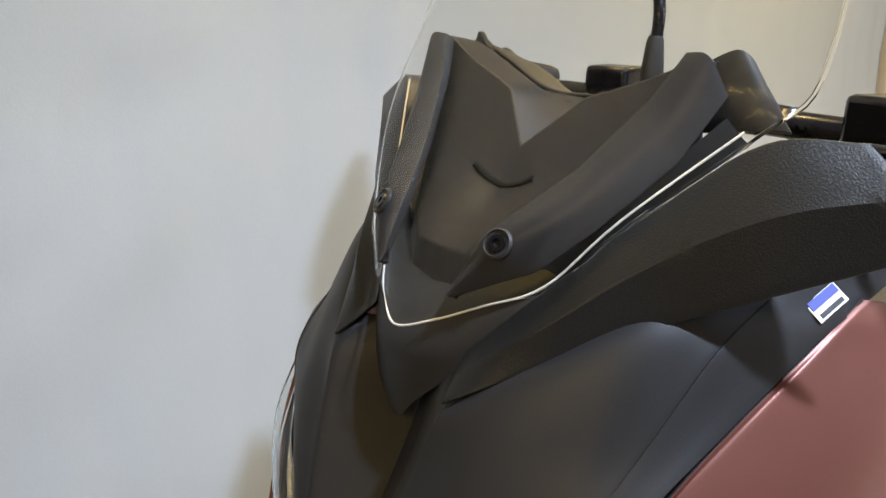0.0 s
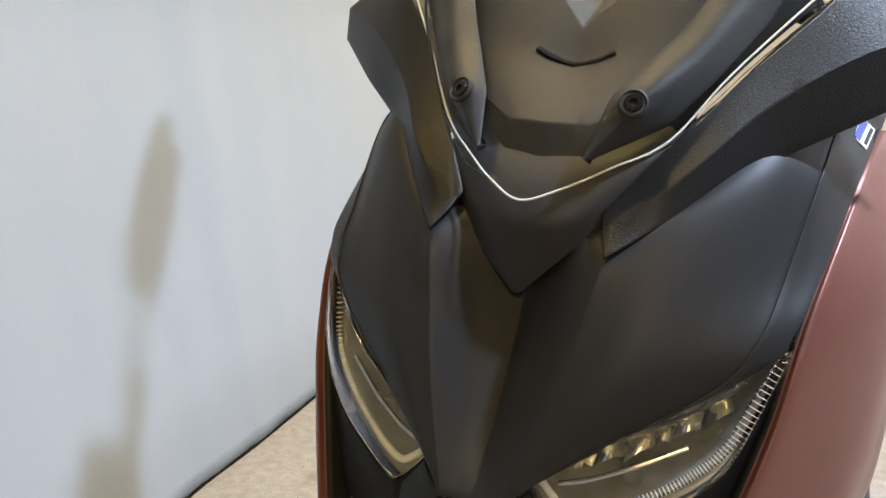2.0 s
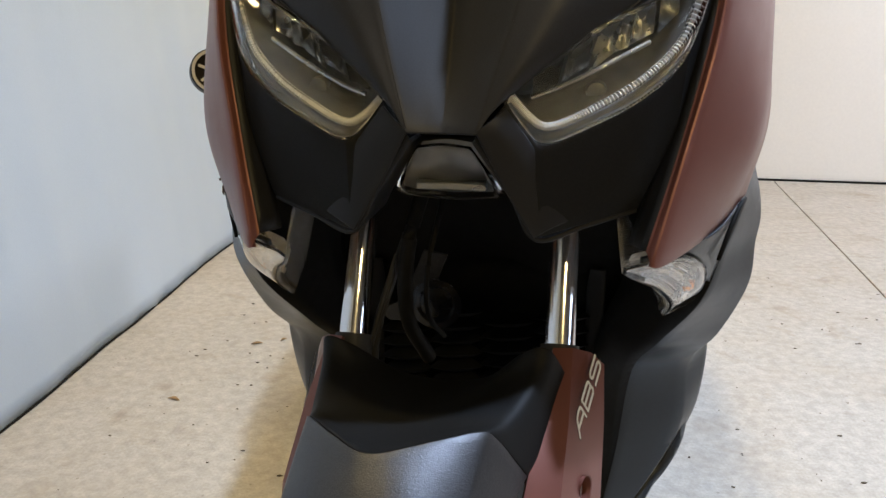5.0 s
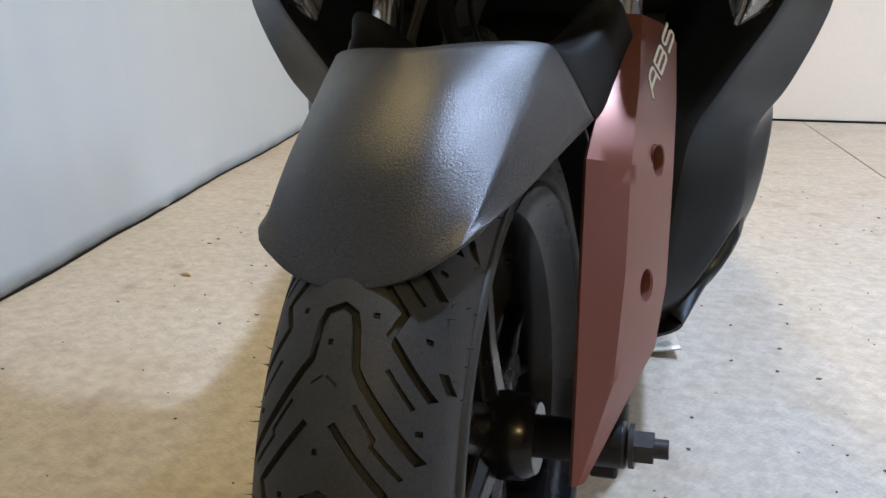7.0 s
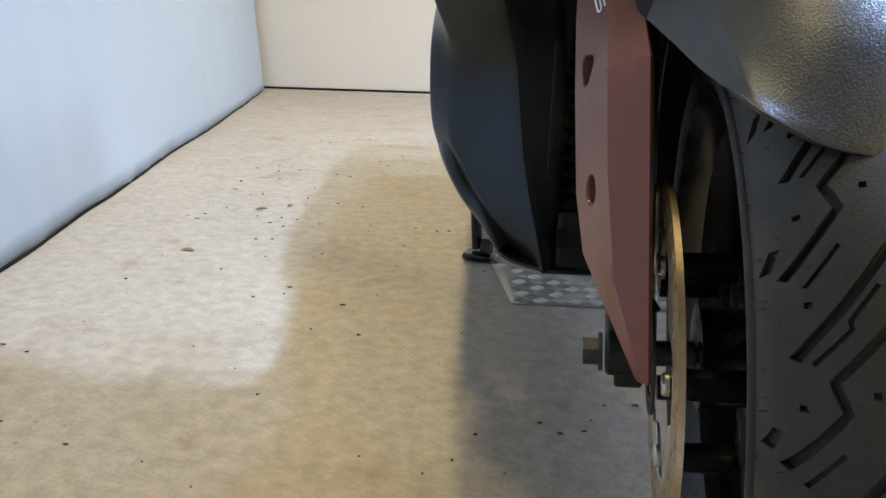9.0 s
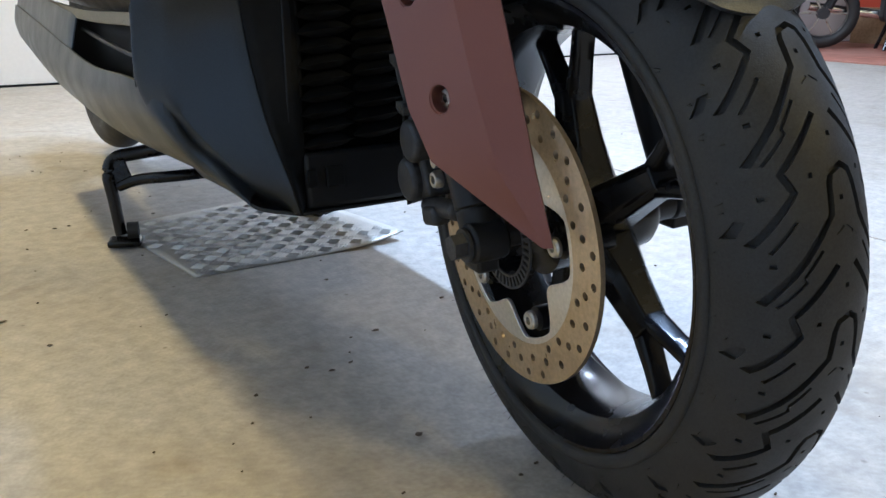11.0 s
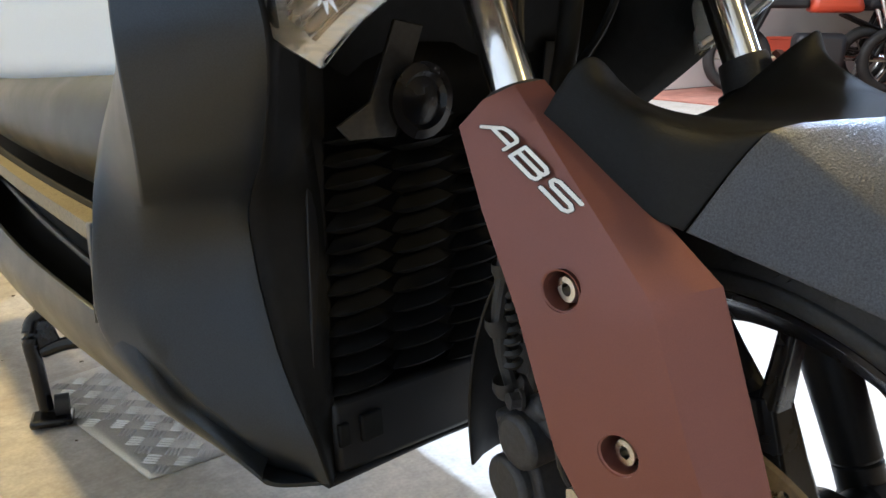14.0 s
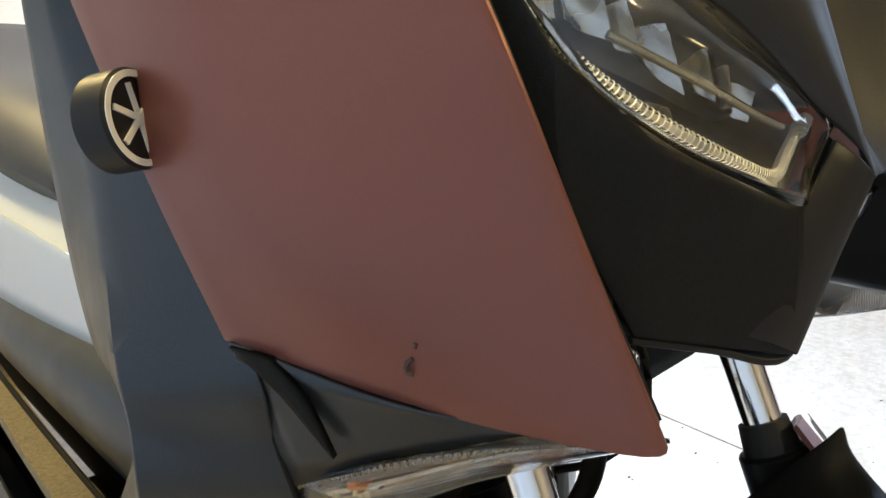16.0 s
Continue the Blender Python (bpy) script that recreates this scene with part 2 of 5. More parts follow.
def part(name, bm, mat, parent=None, label="", steer=False, sharp=32, kind=""):
    """Links a bmesh as one mesh object, under its thing or part."""
    if steer:
        bm.transform(STEER)
    me = bpy.data.meshes.new(name)
    bm.to_mesh(me)
    bm.free()
    me.materials.append(mat)
    for p in me.polygons:
        p.use_smooth = True
    me.set_sharp_from_angle(angle=radians(sharp))
    ob = new(name, me)
    ob.parent = parent
    return tagged(ob, label=label, kind=kind)


def thick(ob, t, bevel=0.0, offset=0.0):
    s = ob.modifiers.new("thickness", "SOLIDIFY")
    s.thickness, s.offset = t, offset
    if bevel:
        soften(ob, bevel)
    return ob


def soften(ob, w, segments=2):
    b = ob.modifiers.new("rounded_edges", "BEVEL")
    b.width, b.segments, b.limit_method, b.angle_limit = w, segments, "ANGLE", radians(35)
    return ob


def bake(ob):
    """Applies the modifiers of ob."""
    dg = bpy.context.evaluated_depsgraph_get()
    me = bpy.data.meshes.new_from_object(ob.evaluated_get(dg))
    ob.modifiers.clear()
    ob.data = me
    return ob


def cut(ob, cutter, sharp=32):
    """Cuts the solids of a bmesh out of ob."""
    me = bpy.data.meshes.new("cutter")
    cutter.to_mesh(me)
    cutter.free()
    tool = new("cutter", me)
    b = ob.modifiers.new("cut", "BOOLEAN")
    b.object, b.operation, b.solver = tool, "DIFFERENCE", "EXACT"
    bpy.context.view_layer.update()
    bake(ob)
    bpy.data.objects.remove(tool)
    for p in ob.data.polygons:
        p.use_smooth = True
    ob.data.set_sharp_from_angle(angle=radians(sharp))
    return ob


def spline(pts, n, straight=False):
    pts = [Vector(p) for p in pts]
    if straight or len(pts) < 3:
        out = []
        for a, b in zip(pts, pts[1:]):
            out += [a.lerp(b, i / n) for i in range(n)]
        return out + [pts[-1]]
    ext = [2 * pts[0] - pts[1], *pts, 2 * pts[-1] - pts[-2]]
    out = []
    for i in range(1, len(ext) - 2):
        p0, p1, p2, p3 = ext[i - 1:i + 3]
        for k in range(n):
            t = k / n
            out.append(0.5 * (2 * p1 + (p2 - p0) * t + (2 * p0 - 5 * p1 + 4 * p2 - p3) * t * t + (3 * p1 - p0 - 3 * p2 + p3) * t ** 3))
    return out + [pts[-1]]


def flip(rows):
    return [[(-x, y, z) for x, y, z in row] for row in rows]


def loft(rows, nu=6, nv=6, flat_u=False, flat_v=False, side=1):
    """A smooth sheet through rows of points."""
    if side < 0:
        rows = flip(rows)
    rows = [spline(r, nu, flat_u) for r in rows]
    cols = [spline([r[i] for r in rows], nv, flat_v) for i in range(len(rows[0]))]
    bm = bmesh.new()
    grid = [[bm.verts.new(p) for p in c] for c in cols]
    for a, b in zip(grid, grid[1:]):
        for i in range(len(a) - 1):
            q = (a[i], b[i], b[i + 1], a[i + 1])
            bm.faces.new(q if side > 0 else q[::-1])
    bmesh.ops.remove_doubles(bm, verts=bm.verts, dist=1e-5)
    return bm


def pipe(pts, r, n=12, steps=6, r_end=None, straight=False):
    path = spline(pts, steps, straight)
    bm = bmesh.new()
    rings = []
    up = Vector((0.13, 0.27, 0.95))
    for i, p in enumerate(path):
        d = (path[min(i + 1, len(path) - 1)] - path[max(i - 1, 0)]).normalized()
        a = d.cross(up).normalized()
        b = a.cross(d)
        rr = r if r_end is None else r + (r_end - r) * i / (len(path) - 1)
        rings.append([bm.verts.new(p + rr * (math.cos(k * math.tau / n) * a + math.sin(k * math.tau / n) * b)) for k in range(n)])
    for u, v in zip(rings, rings[1:]):
        for k in range(n):
            bm.faces.new((u[k], u[(k + 1) % n], v[(k + 1) % n], v[k]))
    bm.faces.new(rings[0][::-1])
    bm.faces.new(rings[-1])
    return bm


def lathe(profile, n=64, m=None, closed=False):
    """Turns (radius, along) pairs about the x axis."""
    bm = bmesh.new()
    rings = []
    for r, x in profile:
        rings.append([bm.verts.new((x, -max(r, 1e-5) * math.cos(k * math.tau / n), max(r, 1e-5) * math.sin(k * math.tau / n))) for k in range(n)])
    pairs = list(zip(rings, rings[1:]))
    if closed:
        pairs.append((rings[-1], rings[0]))
    for u, v in pairs:
        for k in range(n):
            bm.faces.new((u[k], v[k], v[(k + 1) % n], u[(k + 1) % n]))
    bmesh.ops.remove_doubles(bm, verts=bm.verts, dist=2e-5)
    bmesh.ops.recalc_face_normals(bm, faces=bm.faces)
    if m is not None:
        bm.transform(m)
    return bm


def block(size, m=None, taper=1.0):
    bm = bmesh.new()
    bmesh.ops.create_cube(bm, size=1)
    for v in bm.verts:
        k = taper if v.co.z > 0 else 1
        v.co = (v.co.x * size[0] * k, v.co.y * size[1] * k, v.co.z * size[2])
    if m is not None:
        bm.transform(m)
    return bm


def plate(outline, depth, m=None):
    """A flat outline in x, y with thickness along z."""
    bm = bmesh.new()
    lo = [bm.verts.new((x, y, 0)) for x, y in outline]
    hi = [bm.verts.new((x, y, depth)) for x, y in outline]
    bm.faces.new(lo[::-1])
    bm.faces.new(hi)
    n = len(lo)
    for i in range(n):
        bm.faces.new((lo[i], lo[(i + 1) % n], hi[(i + 1) % n], hi[i]))
    if m is not None:
        bm.transform(m)
    return bm


def join(*bms):
    out = bmesh.new()
    for b in bms:
        me = bpy.data.meshes.new("tmp")
        b.to_mesh(me)
        b.free()
        out.from_mesh(me)
        bpy.data.meshes.remove(me)
    return out


def rod(a, b, r, n=24, r2=None):
    """A closed cylinder or cone from a to b."""
    a, b = Vector(a), Vector(b)
    bm = bmesh.new()
    bmesh.ops.create_cone(bm, cap_ends=True, segments=n, radius1=r, radius2=r if r2 is None else r2, depth=(b - a).length)
    bm.transform(Matrix.Translation((a + b) / 2) @ (b - a).to_track_quat("Z", "Y").to_matrix().to_4x4())
    return bm


def hexbolt(place, way, r, h):
    p, w = Vector(place), Vector(way).normalized()
    return join(rod(p, p + w * h * 0.25, r * 1.25, 24), rod(p + w * h * 0.25, p + w * h, r, 6))


def socket_bolt(place, way, r, h):
    """A round bolt head with a hexagonal recess."""
    p, w = Vector(place), Vector(way).normalized()
    m = Matrix.Translation(p) @ Vector((1, 0, 0)).rotation_difference(w).to_matrix().to_4x4()
    prof = [(0, 0), (r, 0), (r, h * 0.6), (r * 0.85, h), (r * 0.45, h), (r * 0.4, h * 0.35), (0, h * 0.35)]
    return lathe([(a, b) for a, b in prof], 18, m)

# ---- room ----
floor = part("floor", block((13.2, 8.4, 0.06), pose(4.4, 0.1, -0.045)), CONCRETE)
tagged(floor, "worn beige concrete workshop floor with stains and grit", "floor", kind="structure")


def slab(x0, x1, y0, y1, tilt):
    out = [(x0 + tilt * y0, y0), (x1 + tilt * y0, y0), (x1 + tilt * y1, y1), (x0 + tilt * y1, y1)]
    return soften(part("slab", plate(out, 0.02, pose(0, 0, -0.02)), CONCRETE, floor), 0.002)


slab(-3.2, 1.062, -4.0, 4.26, 0.046)
slab(1.068, 5.0, -4.0, 4.26, 0.046)

paving = part("pavement", plate([(5.02 - 0.19, -4.0), (10.9, -4.0), (10.9, 4.26), (5.02 + 0.2, 4.26)], 0.024, pose(0, 0, -0.016)), BRICK)
tagged(paving, "dusty red brick paving beyond the concrete", "pavement", kind="structure")

back = part("wall_north", block((14.2, 0.15, 3.06), pose(3.9, 4.345, 1.515)), WALL)
tagged(back, "plain cream white painted back wall", "wall", kind="structure")
tagged(part("wall_west", block((0.15, 8.4, 3.06), pose(-2.6, 0.1, 1.515)), DIM), "plain grey block wall behind the cloth", "wall", kind="structure")
tagged(part("wall_south", block((14.2, 0.15, 3.06), pose(3.9, -4.12, 1.515)), FRONT_WALL), "plain front wall out of view, toned for the bounce light", "wall", kind="structure")
tagged(part("wall_east", block((0.15, 8.4, 3.06), pose(10.98, 0.1, 1.515)), DIM), "plain grey block far wall", "wall", kind="structure")
tagged(part("ceiling", block((14.2, 8.7, 0.12), pose(3.9, 0.1, 3.10)), CEIL), "plain grey sheeted workshop ceiling", "ceiling", kind="structure")
tagged(soften(part("baseboard", block((13.2, 0.012, 0.012), pose(4.0, 4.262, 0.006)), INNER), 0.002), "thin dark joint strip at the foot of the wall", "baseboard", kind="structure")


def cloth_x(y, z):
    """How far the hanging cloth stands out at a place along it."""
    x = -1.017 - 0.108 * y - 0.02 * math.sin(y * 1.3) - 0.085 * min(1, z / 2.5 * 2.2)
    x += 0.018 * noise.noise((y * 2.1, z * 0.45, 0)) + 0.008 * noise.noise((y * 8, z * 1.2 + y * 2, 3)) + 0.003 * noise.noise((y * 22 + z * 9, z * 6, 5))
    return x + max(0, 1 - z / 0.25) * (0.0015 * math.sin(y * 11 + 2 * math.sin(y * 3)) + 0.002 * noise.noise((y * 9, z * 9, 7)))


def backdrop():
    bm = bmesh.new()
    nx, nz = 220, 50
    grid = []
    for i in range(nx + 1):
        y = -3.0 + 7.22 * i / nx
        grid.append([bm.verts.new((cloth_x(y, 2.5 * k / nz), y, 0.001 + 2.5 * k / nz)) for k in range(nz + 1)])
    for a, b in zip(grid, grid[1:]):
        for k in range(nz):
            bm.faces.new((a[k], b[k], b[k + 1], a[k + 1]))
    ob = thick(part("backdrop_sheet", bm, CLOTH, sharp=180), 0.002)
    return tagged(ob, "pale blue-white hanging cloth sheet with soft folds", "backdrop sheet")


sheet = backdrop()
# Dark tube along the foot stands in for the shade under the cloth.
tagged(part("foot_shade_line", pipe([(cloth_x(-3 + 0.1 * i, 0) + 0.003, -3 + 0.1 * i, 0.0035) for i in range(72)], 0.0032, 8, 2), INNER, sheet), "dark line added for the shade under the cloth")


def ceiling_light(name, x, y, z, sx, sy):
    root = tagged(new(name), "flat white ceiling light panel under the ceiling", "ceiling light")
    root.location = (x, y, z)
    part("frame", block((sx + 0.06, sy + 0.06, 0.06), pose(0, 0, 0.02)), STEEL, root)
    return root


# The last, widest frame only houses the added fill for the back wall.
for x, y, w in ((1.05, 0.47, 0.20), (0.75, 1.75, 0.20), (1.30, -2.90, 0.22), (-0.62, 2.90, 0.22), (-0.62, 0.30, 0.22), (3.2, 3.1, 0.9)):
    ceiling_light("ceiling_light", x, y, 2.99, w, w)


def checker_plate():
    root = tagged(new("checker_plate"), "scuffed aluminium checker plate lying on the concrete floor", "metal plate")

    def lift(x, y):
        return 0.003 + 0.020 * max(0.0, (x - 0.08) / 0.18) ** 2 * max(0, 1 - (y - 0.8) * 2)

    bm = bmesh.new()
    n = 24
    grid = []
    for i in range(n + 1):
        col = []
        for j in range(n + 1):
            u, v = i / n, j / n
            a = Vector((-0.152, 0.812)).lerp(Vector((0.262, 0.800)), u)
            b = Vector((-0.205, 1.215)).lerp(Vector((0.235, 1.30)), u)
            p = a.lerp(b, v)
            col.append(bm.verts.new((p.x, p.y, lift(p.x, p.y))))
        grid.append(col)
    for i in range(n):
        for j in range(n):
            bm.faces.new((grid[i][j], grid[i + 1][j], grid[i + 1][j + 1], grid[i][j + 1]))
    thick(part("sheet_metal", bm, ALU, root), 0.003, offset=-1)
    bars = bmesh.new()
    step = 0.0335
    for i in range(14):
        for j in range(15):
            cx, cy = -0.165 + i * step, 0.825 + j * step
            u = (cx + 0.152 + (cy - 0.8) * 0.12) / 0.41
            if not 0.03 < u < 0.97 or cy > 1.19 + 0.085 * u:
                continue
            turn = radians(45 if (i + j) % 2 else -45)
            for k in (-1.5, -0.5, 0.5, 1.5):
                o = k * 0.0066
                m = pose(cx, cy, lift(cx, cy) + 0.0005) @ Matrix.Rotation(turn, 4, "Z") @ Matrix.Translation((0, o, 0))
                vs = [bars.verts.new(m @ Vector(p)) for p in ((-0.0125, 0, 0), (-0.007, -0.0017, 0), (0.007, -0.0017, 0), (0.0125, 0, 0), (0.007, 0.0017, 0), (-0.007, 0.0017, 0), (-0.008, 0, 0.0022), (0.008, 0, 0.0022))]
                for f in ((0, 1, 6), (1, 2, 7, 6), (2, 3, 7), (3, 4, 7), (4, 5, 6, 7), (5, 0, 6)):
                    bars.faces.new([vs[q] for q in f])
    tagged(part("tread_relief", bars, ALU, root), kind="stuff")
    return root


checker_plate()


def debris():
    rng = random.Random(5)
    bm = bmesh.new()
    for _ in range(380):
        x, y = rng.uniform(-0.95, 1.6), rng.uniform(-0.35, 2.6)
        s = rng.choice((0.0015, 0.002, 0.003, 0.004)) * rng.uniform(0.6, 1.3)
        turn = rng.uniform(0, 6.3)
        pts = [(s * rng.uniform(0.5, 1.6) * math.cos(turn + k * 1.26), s * rng.uniform(0.4, 0.9) * math.sin(turn + k * 1.26)) for k in range(5)]
        bm.faces.new([bm.verts.new((x + a, y + b, 0.0012 + 0.0012 * rng.random())) for a, b in pts])
    tagged(thick(part("floor_grit", bm, material("dark_grit", (0.10, 0.075, 0.05), 0.85, grain=0.3, grain_scale=90)), 0.0012),
           "dark crumbs and grit scattered on the concrete", "grit", kind="stuff")
    leaf = material("dry_leaf", (0.24, 0.15, 0.07), 0.8, grain=0.3, grain_scale=120)
    for x, y, s, a in ((-0.765, 1.42, 0.016, 20), (-0.83, 1.055, 0.016, -15), (-0.70, 1.46, 0.011, 60)):
        bm = loft([[(-s, 0, 0.002), (0, 0.35 * s, 0.006), (s, 0, 0.003)], [(-s, -0.2 * s, 0.003), (0, -0.35 * s, 0.004), (s, -0.1 * s, 0.002)]], 4, 3)
        bm.transform(pose(x, y, 0, 0, 0, a))
        tagged(thick(part("dry_flake", bm, leaf), 0.0008), "small brown dry flake lying on the concrete", "debris", "flakes on the floor")


debris()

# ---- scooter ----
scooter = tagged(new("scooter"), "charcoal and bronze-red maxi scooter on its centre stand", "scooter")
ABOUT = Matrix.Translation((0, 0, WHEEL_Z))


# front wheel
def on_tyre(x, ang, lift=0.0):
    """A place on the tread: x across, ang round the wheel from the front, upwards."""
    th = math.asin(max(-1, min(1, x / 0.0575)))
    r = 0.2165 + (0.0575 + lift) * math.cos(th)
    xx = (0.0575 + lift) * math.sin(th)
    return Vector((xx, -r * math.cos(ang), WHEEL_Z + r * math.sin(ang)))


def groove(bm, pts, width, depth, base, period):
    path = []
    for (x0, p0), (x1, p1) in zip(pts, pts[1:]):
        n = max(1, int(math.hypot(x1 - x0, (p1 - p0) * 95) / 5))
        path += [(x0 + (x1 - x0) * i / n, p0 + (p1 - p0) * i / n) for i in range(n)]
    path.append(pts[-1])
    rings = []
    for i, (x, p) in enumerate(path):
        a, b = path[max(0, i - 1)], path[min(len(path) - 1, i + 1)]
        dx, dp = (b[0] - a[0]), (b[1] - a[1]) * 95
        k = math.hypot(dx, dp)
        nx, na = -dp / k * width / 2, dx / k * width / 2 / 95
        ring = []
        for s in (-1, 1):
            for h in (-depth, 0.004):
                q = on_tyre((x + s * nx) / 1000, base - (p + s * na) * period, h)
                ring.append(bm.verts.new(q))
        rings.append((ring[0], ring[1], ring[3], ring[2]))
    for u, v in zip(rings, rings[1:]):
        for k in range(4):
            bm.faces.new((u[k], u[(k + 1) % 4], v[(k + 1) % 4], v[k]))
    bm.faces.new(rings[0][::-1])
    bm.faces.new(rings[-1])


def tyre_mesh():
    prof = [(0.1945, 0.040), (0.199, 0.046), (0.2030, 0.0525), (0.2042, 0.0578), (0.2065, 0.0596), (0.2138, 0.0602), (0.2155, 0.0590), (0.2160, 0.0572)]
    for d in range(85, -86, -5):
        t = radians(d)
        prof.append((0.2165 + 0.0575 * math.cos(t), 0.0575 * math.sin(t)))
    prof += [(0.2160, -0.0572), (0.2155, -0.0590), (0.2138, -0.0602), (0.2065, -0.0596), (0.2042, -0.0578), (0.2030, -0.0525), (0.199, -0.046), (0.1945, -0.040), (0.200, 0.0)]
    return lathe(prof, 200, ABOUT, closed=True)


tyre = part("tyre", tyre_mesh(), RUBBER, scooter, "black tyre with arrow-shaped tread grooves")
cutter = bmesh.new()
PERIOD = radians(20)
for k in range(18):
    base = radians(38) + k * PERIOD
    sets = [([(-47, 0.70), (-41, 0.60), (-30, 0.44), (-14, 0.19), (-9, 0.12), (-7.5, -0.08), (-5, -0.15), (4, -0.19), (10, -0.15), (12.5, -0.06), (15.5, 0.15), (20, 0.23), (36, 0.46), (48, 0.64)], 4.6, 0.005)]
    for s in (-1, 1):
        sets.append(([(s * 7, 0.45), (s * 34, 0.80), (s * 29, 0.94), (s * 50, 1.27)], 4.2, 0.005))
        sets.append(([(s * 30, 0.13), (s * 43, 0.33)], 2.2, 0.003))
        sets.append(([(s * 17, 0.34), (s * 28, 0.51), (s * 27, 0.545), (s * 41, 0.72)], 2.2, 0.003))
        sets.append(([(s * 52, 0.08), (s * 55, 0.20)], 3.4, 0.003))
        sets.append(([(s * 1, 0.205), (s * 7, 0.25)], 1.6, 0.001))
    for x, p in ((0, 0.6), (0, 0.02), (-19, -0.155), (21, -0.155), (-44, -0.06), (45.5, -0.08), (-42, 0.42), (46, 0.46)):
        sets.append(([(x - 1.5, p), (x + 1.5, p)], 3.2, 0.003))
    for pts, w, d in sets:
        groove(cutter, pts, w, d, base, PERIOD)
bmesh.ops.recalc_face_normals(cutter, faces=cutter.faces)
cut(tyre, cutter, 40)
tyre.data.transform(STEER)

hairs = bmesh.new()
rng = random.Random(3)
for i in range(250):
    a = rng.uniform(0, math.tau)
    s = rng.choice((-1, 1))
    t = radians(rng.choice((62, 74, 84)) + rng.uniform(-1, 1)) * s
    r = 0.2165 + 0.0575 * math.cos(t)
    p = Vector((0.0575 * math.sin(t), -r * math.cos(a), WHEEL_Z + r * math.sin(a)))
    out = Vector((math.sin(t), -math.cos(t) * math.cos(a), math.cos(t) * math.sin(a)))
    tip = p + out * rng.uniform(0.003, 0.008) + Vector((0, rng.uniform(-1, 1), rng.uniform(-1, 1))) * 0.002
    side = out.cross(Vector((0, math.sin(a), math.cos(a)))).normalized() * 0.0004
    up = out.cross(side).normalized() * 0.0004
    vs = [hairs.verts.new(p + side), hairs.verts.new(p - side + up), hairs.verts.new(p - side - up), hairs.verts.new(tip)]
    for f in ((0, 1, 3), (1, 2, 3), (2, 0, 3)):
        hairs.faces.new([vs[j] for j in f])
tagged(part("vent_spews", hairs, RUBBER, tyre, steer=True), "fine moulding hairs", kind="stuff")

rim_prof = [(0.2035, 0.0540), (0.2025, 0.0565), (0.199, 0.0565), (0.1955, 0.050), (0.188, 0.040), (0.178, 0.034), (0.172, 0.020), (0.170, 0.0), (0.172, -0.020), (0.178, -0.034),
            (0.188, -0.040), (0.1955, -0.050), (0.199, -0.0565), (0.2025, -0.0565), (0.2035, -0.0540), (0.198, -0.043), (0.190, -0.036), (0.184, -0.020), (0.182, 0), (0.184, 0.020), (0.190, 0.036), (0.198, 0.043)]
rim = part("rim", lathe(rim_prof, 160, ABOUT, closed=True), GLOSS, scooter, "gloss black alloy rim", steer=True)
valve = part("valve_stem", rod((0, -0.184, 0.2395), (0, -0.141, 0.2415), 0.0046, 14, 0.0036), RUBBER, scooter, "black rubber valve stem")
part("valve_cap", rod((0, -0.142, 0.2415), (0, -0.130, 0.242), 0.0044, 12), STEEL, valve, "plated valve cap")
hub = lathe([(0.010, 0.058), (0.028, 0.058), (0.034, 0.050), (0.036, 0.030), (0.032, 0.015), (0.032, -0.015), (0.038, -0.03), (0.040, -0.058), (0.012, -0.060)], 48, ABOUT)
part("hub", hub, GLOSS, scooter, steer=True)


def spoke_arm(a0, r0, a1, r1, w0, w1, d0, d1):
    """A tapering arm between two polar places of the wheel."""
    p, q = [Vector((0, -r * math.cos(a), r * math.sin(a) + WHEEL_Z)) for a, r in ((a0, r0), (a1, r1))]
    d = (q - p).normalized()
    s = Vector((1, 0, 0)).cross(d)
    bm = bmesh.new()
    rings = []
    for c, w, x in ((p, w0, d0), (p.lerp(q, 0.5), (w0 + w1) / 2, (d0 + d1) / 2 * 0.9), (q, w1, d1)):
        rings.append([bm.verts.new(c + s * w * u + Vector((x * v, 0, 0))) for u, v in ((-0.5, -0.32), (-0.28, -0.5), (0.28, -0.5), (0.5, -0.32), (0.5, 0.32), (0.28, 0.5), (-0.28, 0.5), (-0.5, 0.32))])
    for u, v in zip(rings, rings[1:]):
        for k in range(8):
            bm.faces.new((u[k], u[(k + 1) % 8], v[(k + 1) % 8], v[k]))
    bm.faces.new(rings[0][::-1])
    bm.faces.new(rings[-1])
    bmesh.ops.recalc_face_normals(bm, faces=bm.faces)
    return bm


for k in range(5):
    a = radians(32 + 72 * k)
    w = radians(11.5)
    bm = join(spoke_arm(a, 0.026, a, 0.120, 0.044, 0.028, 0.056, 0.030), spoke_arm(a - 0.05, 0.106, a - w, 0.184, 0.016, 0.011, 0.026, 0.022), spoke_arm(a + 0.05, 0.106, a + w, 0.184, 0.016, 0.011, 0.026, 0.022))
    soften(part("spoke", bm, GLOSS, scooter, steer=True), 0.002)

# brake disc
DX = -0.083


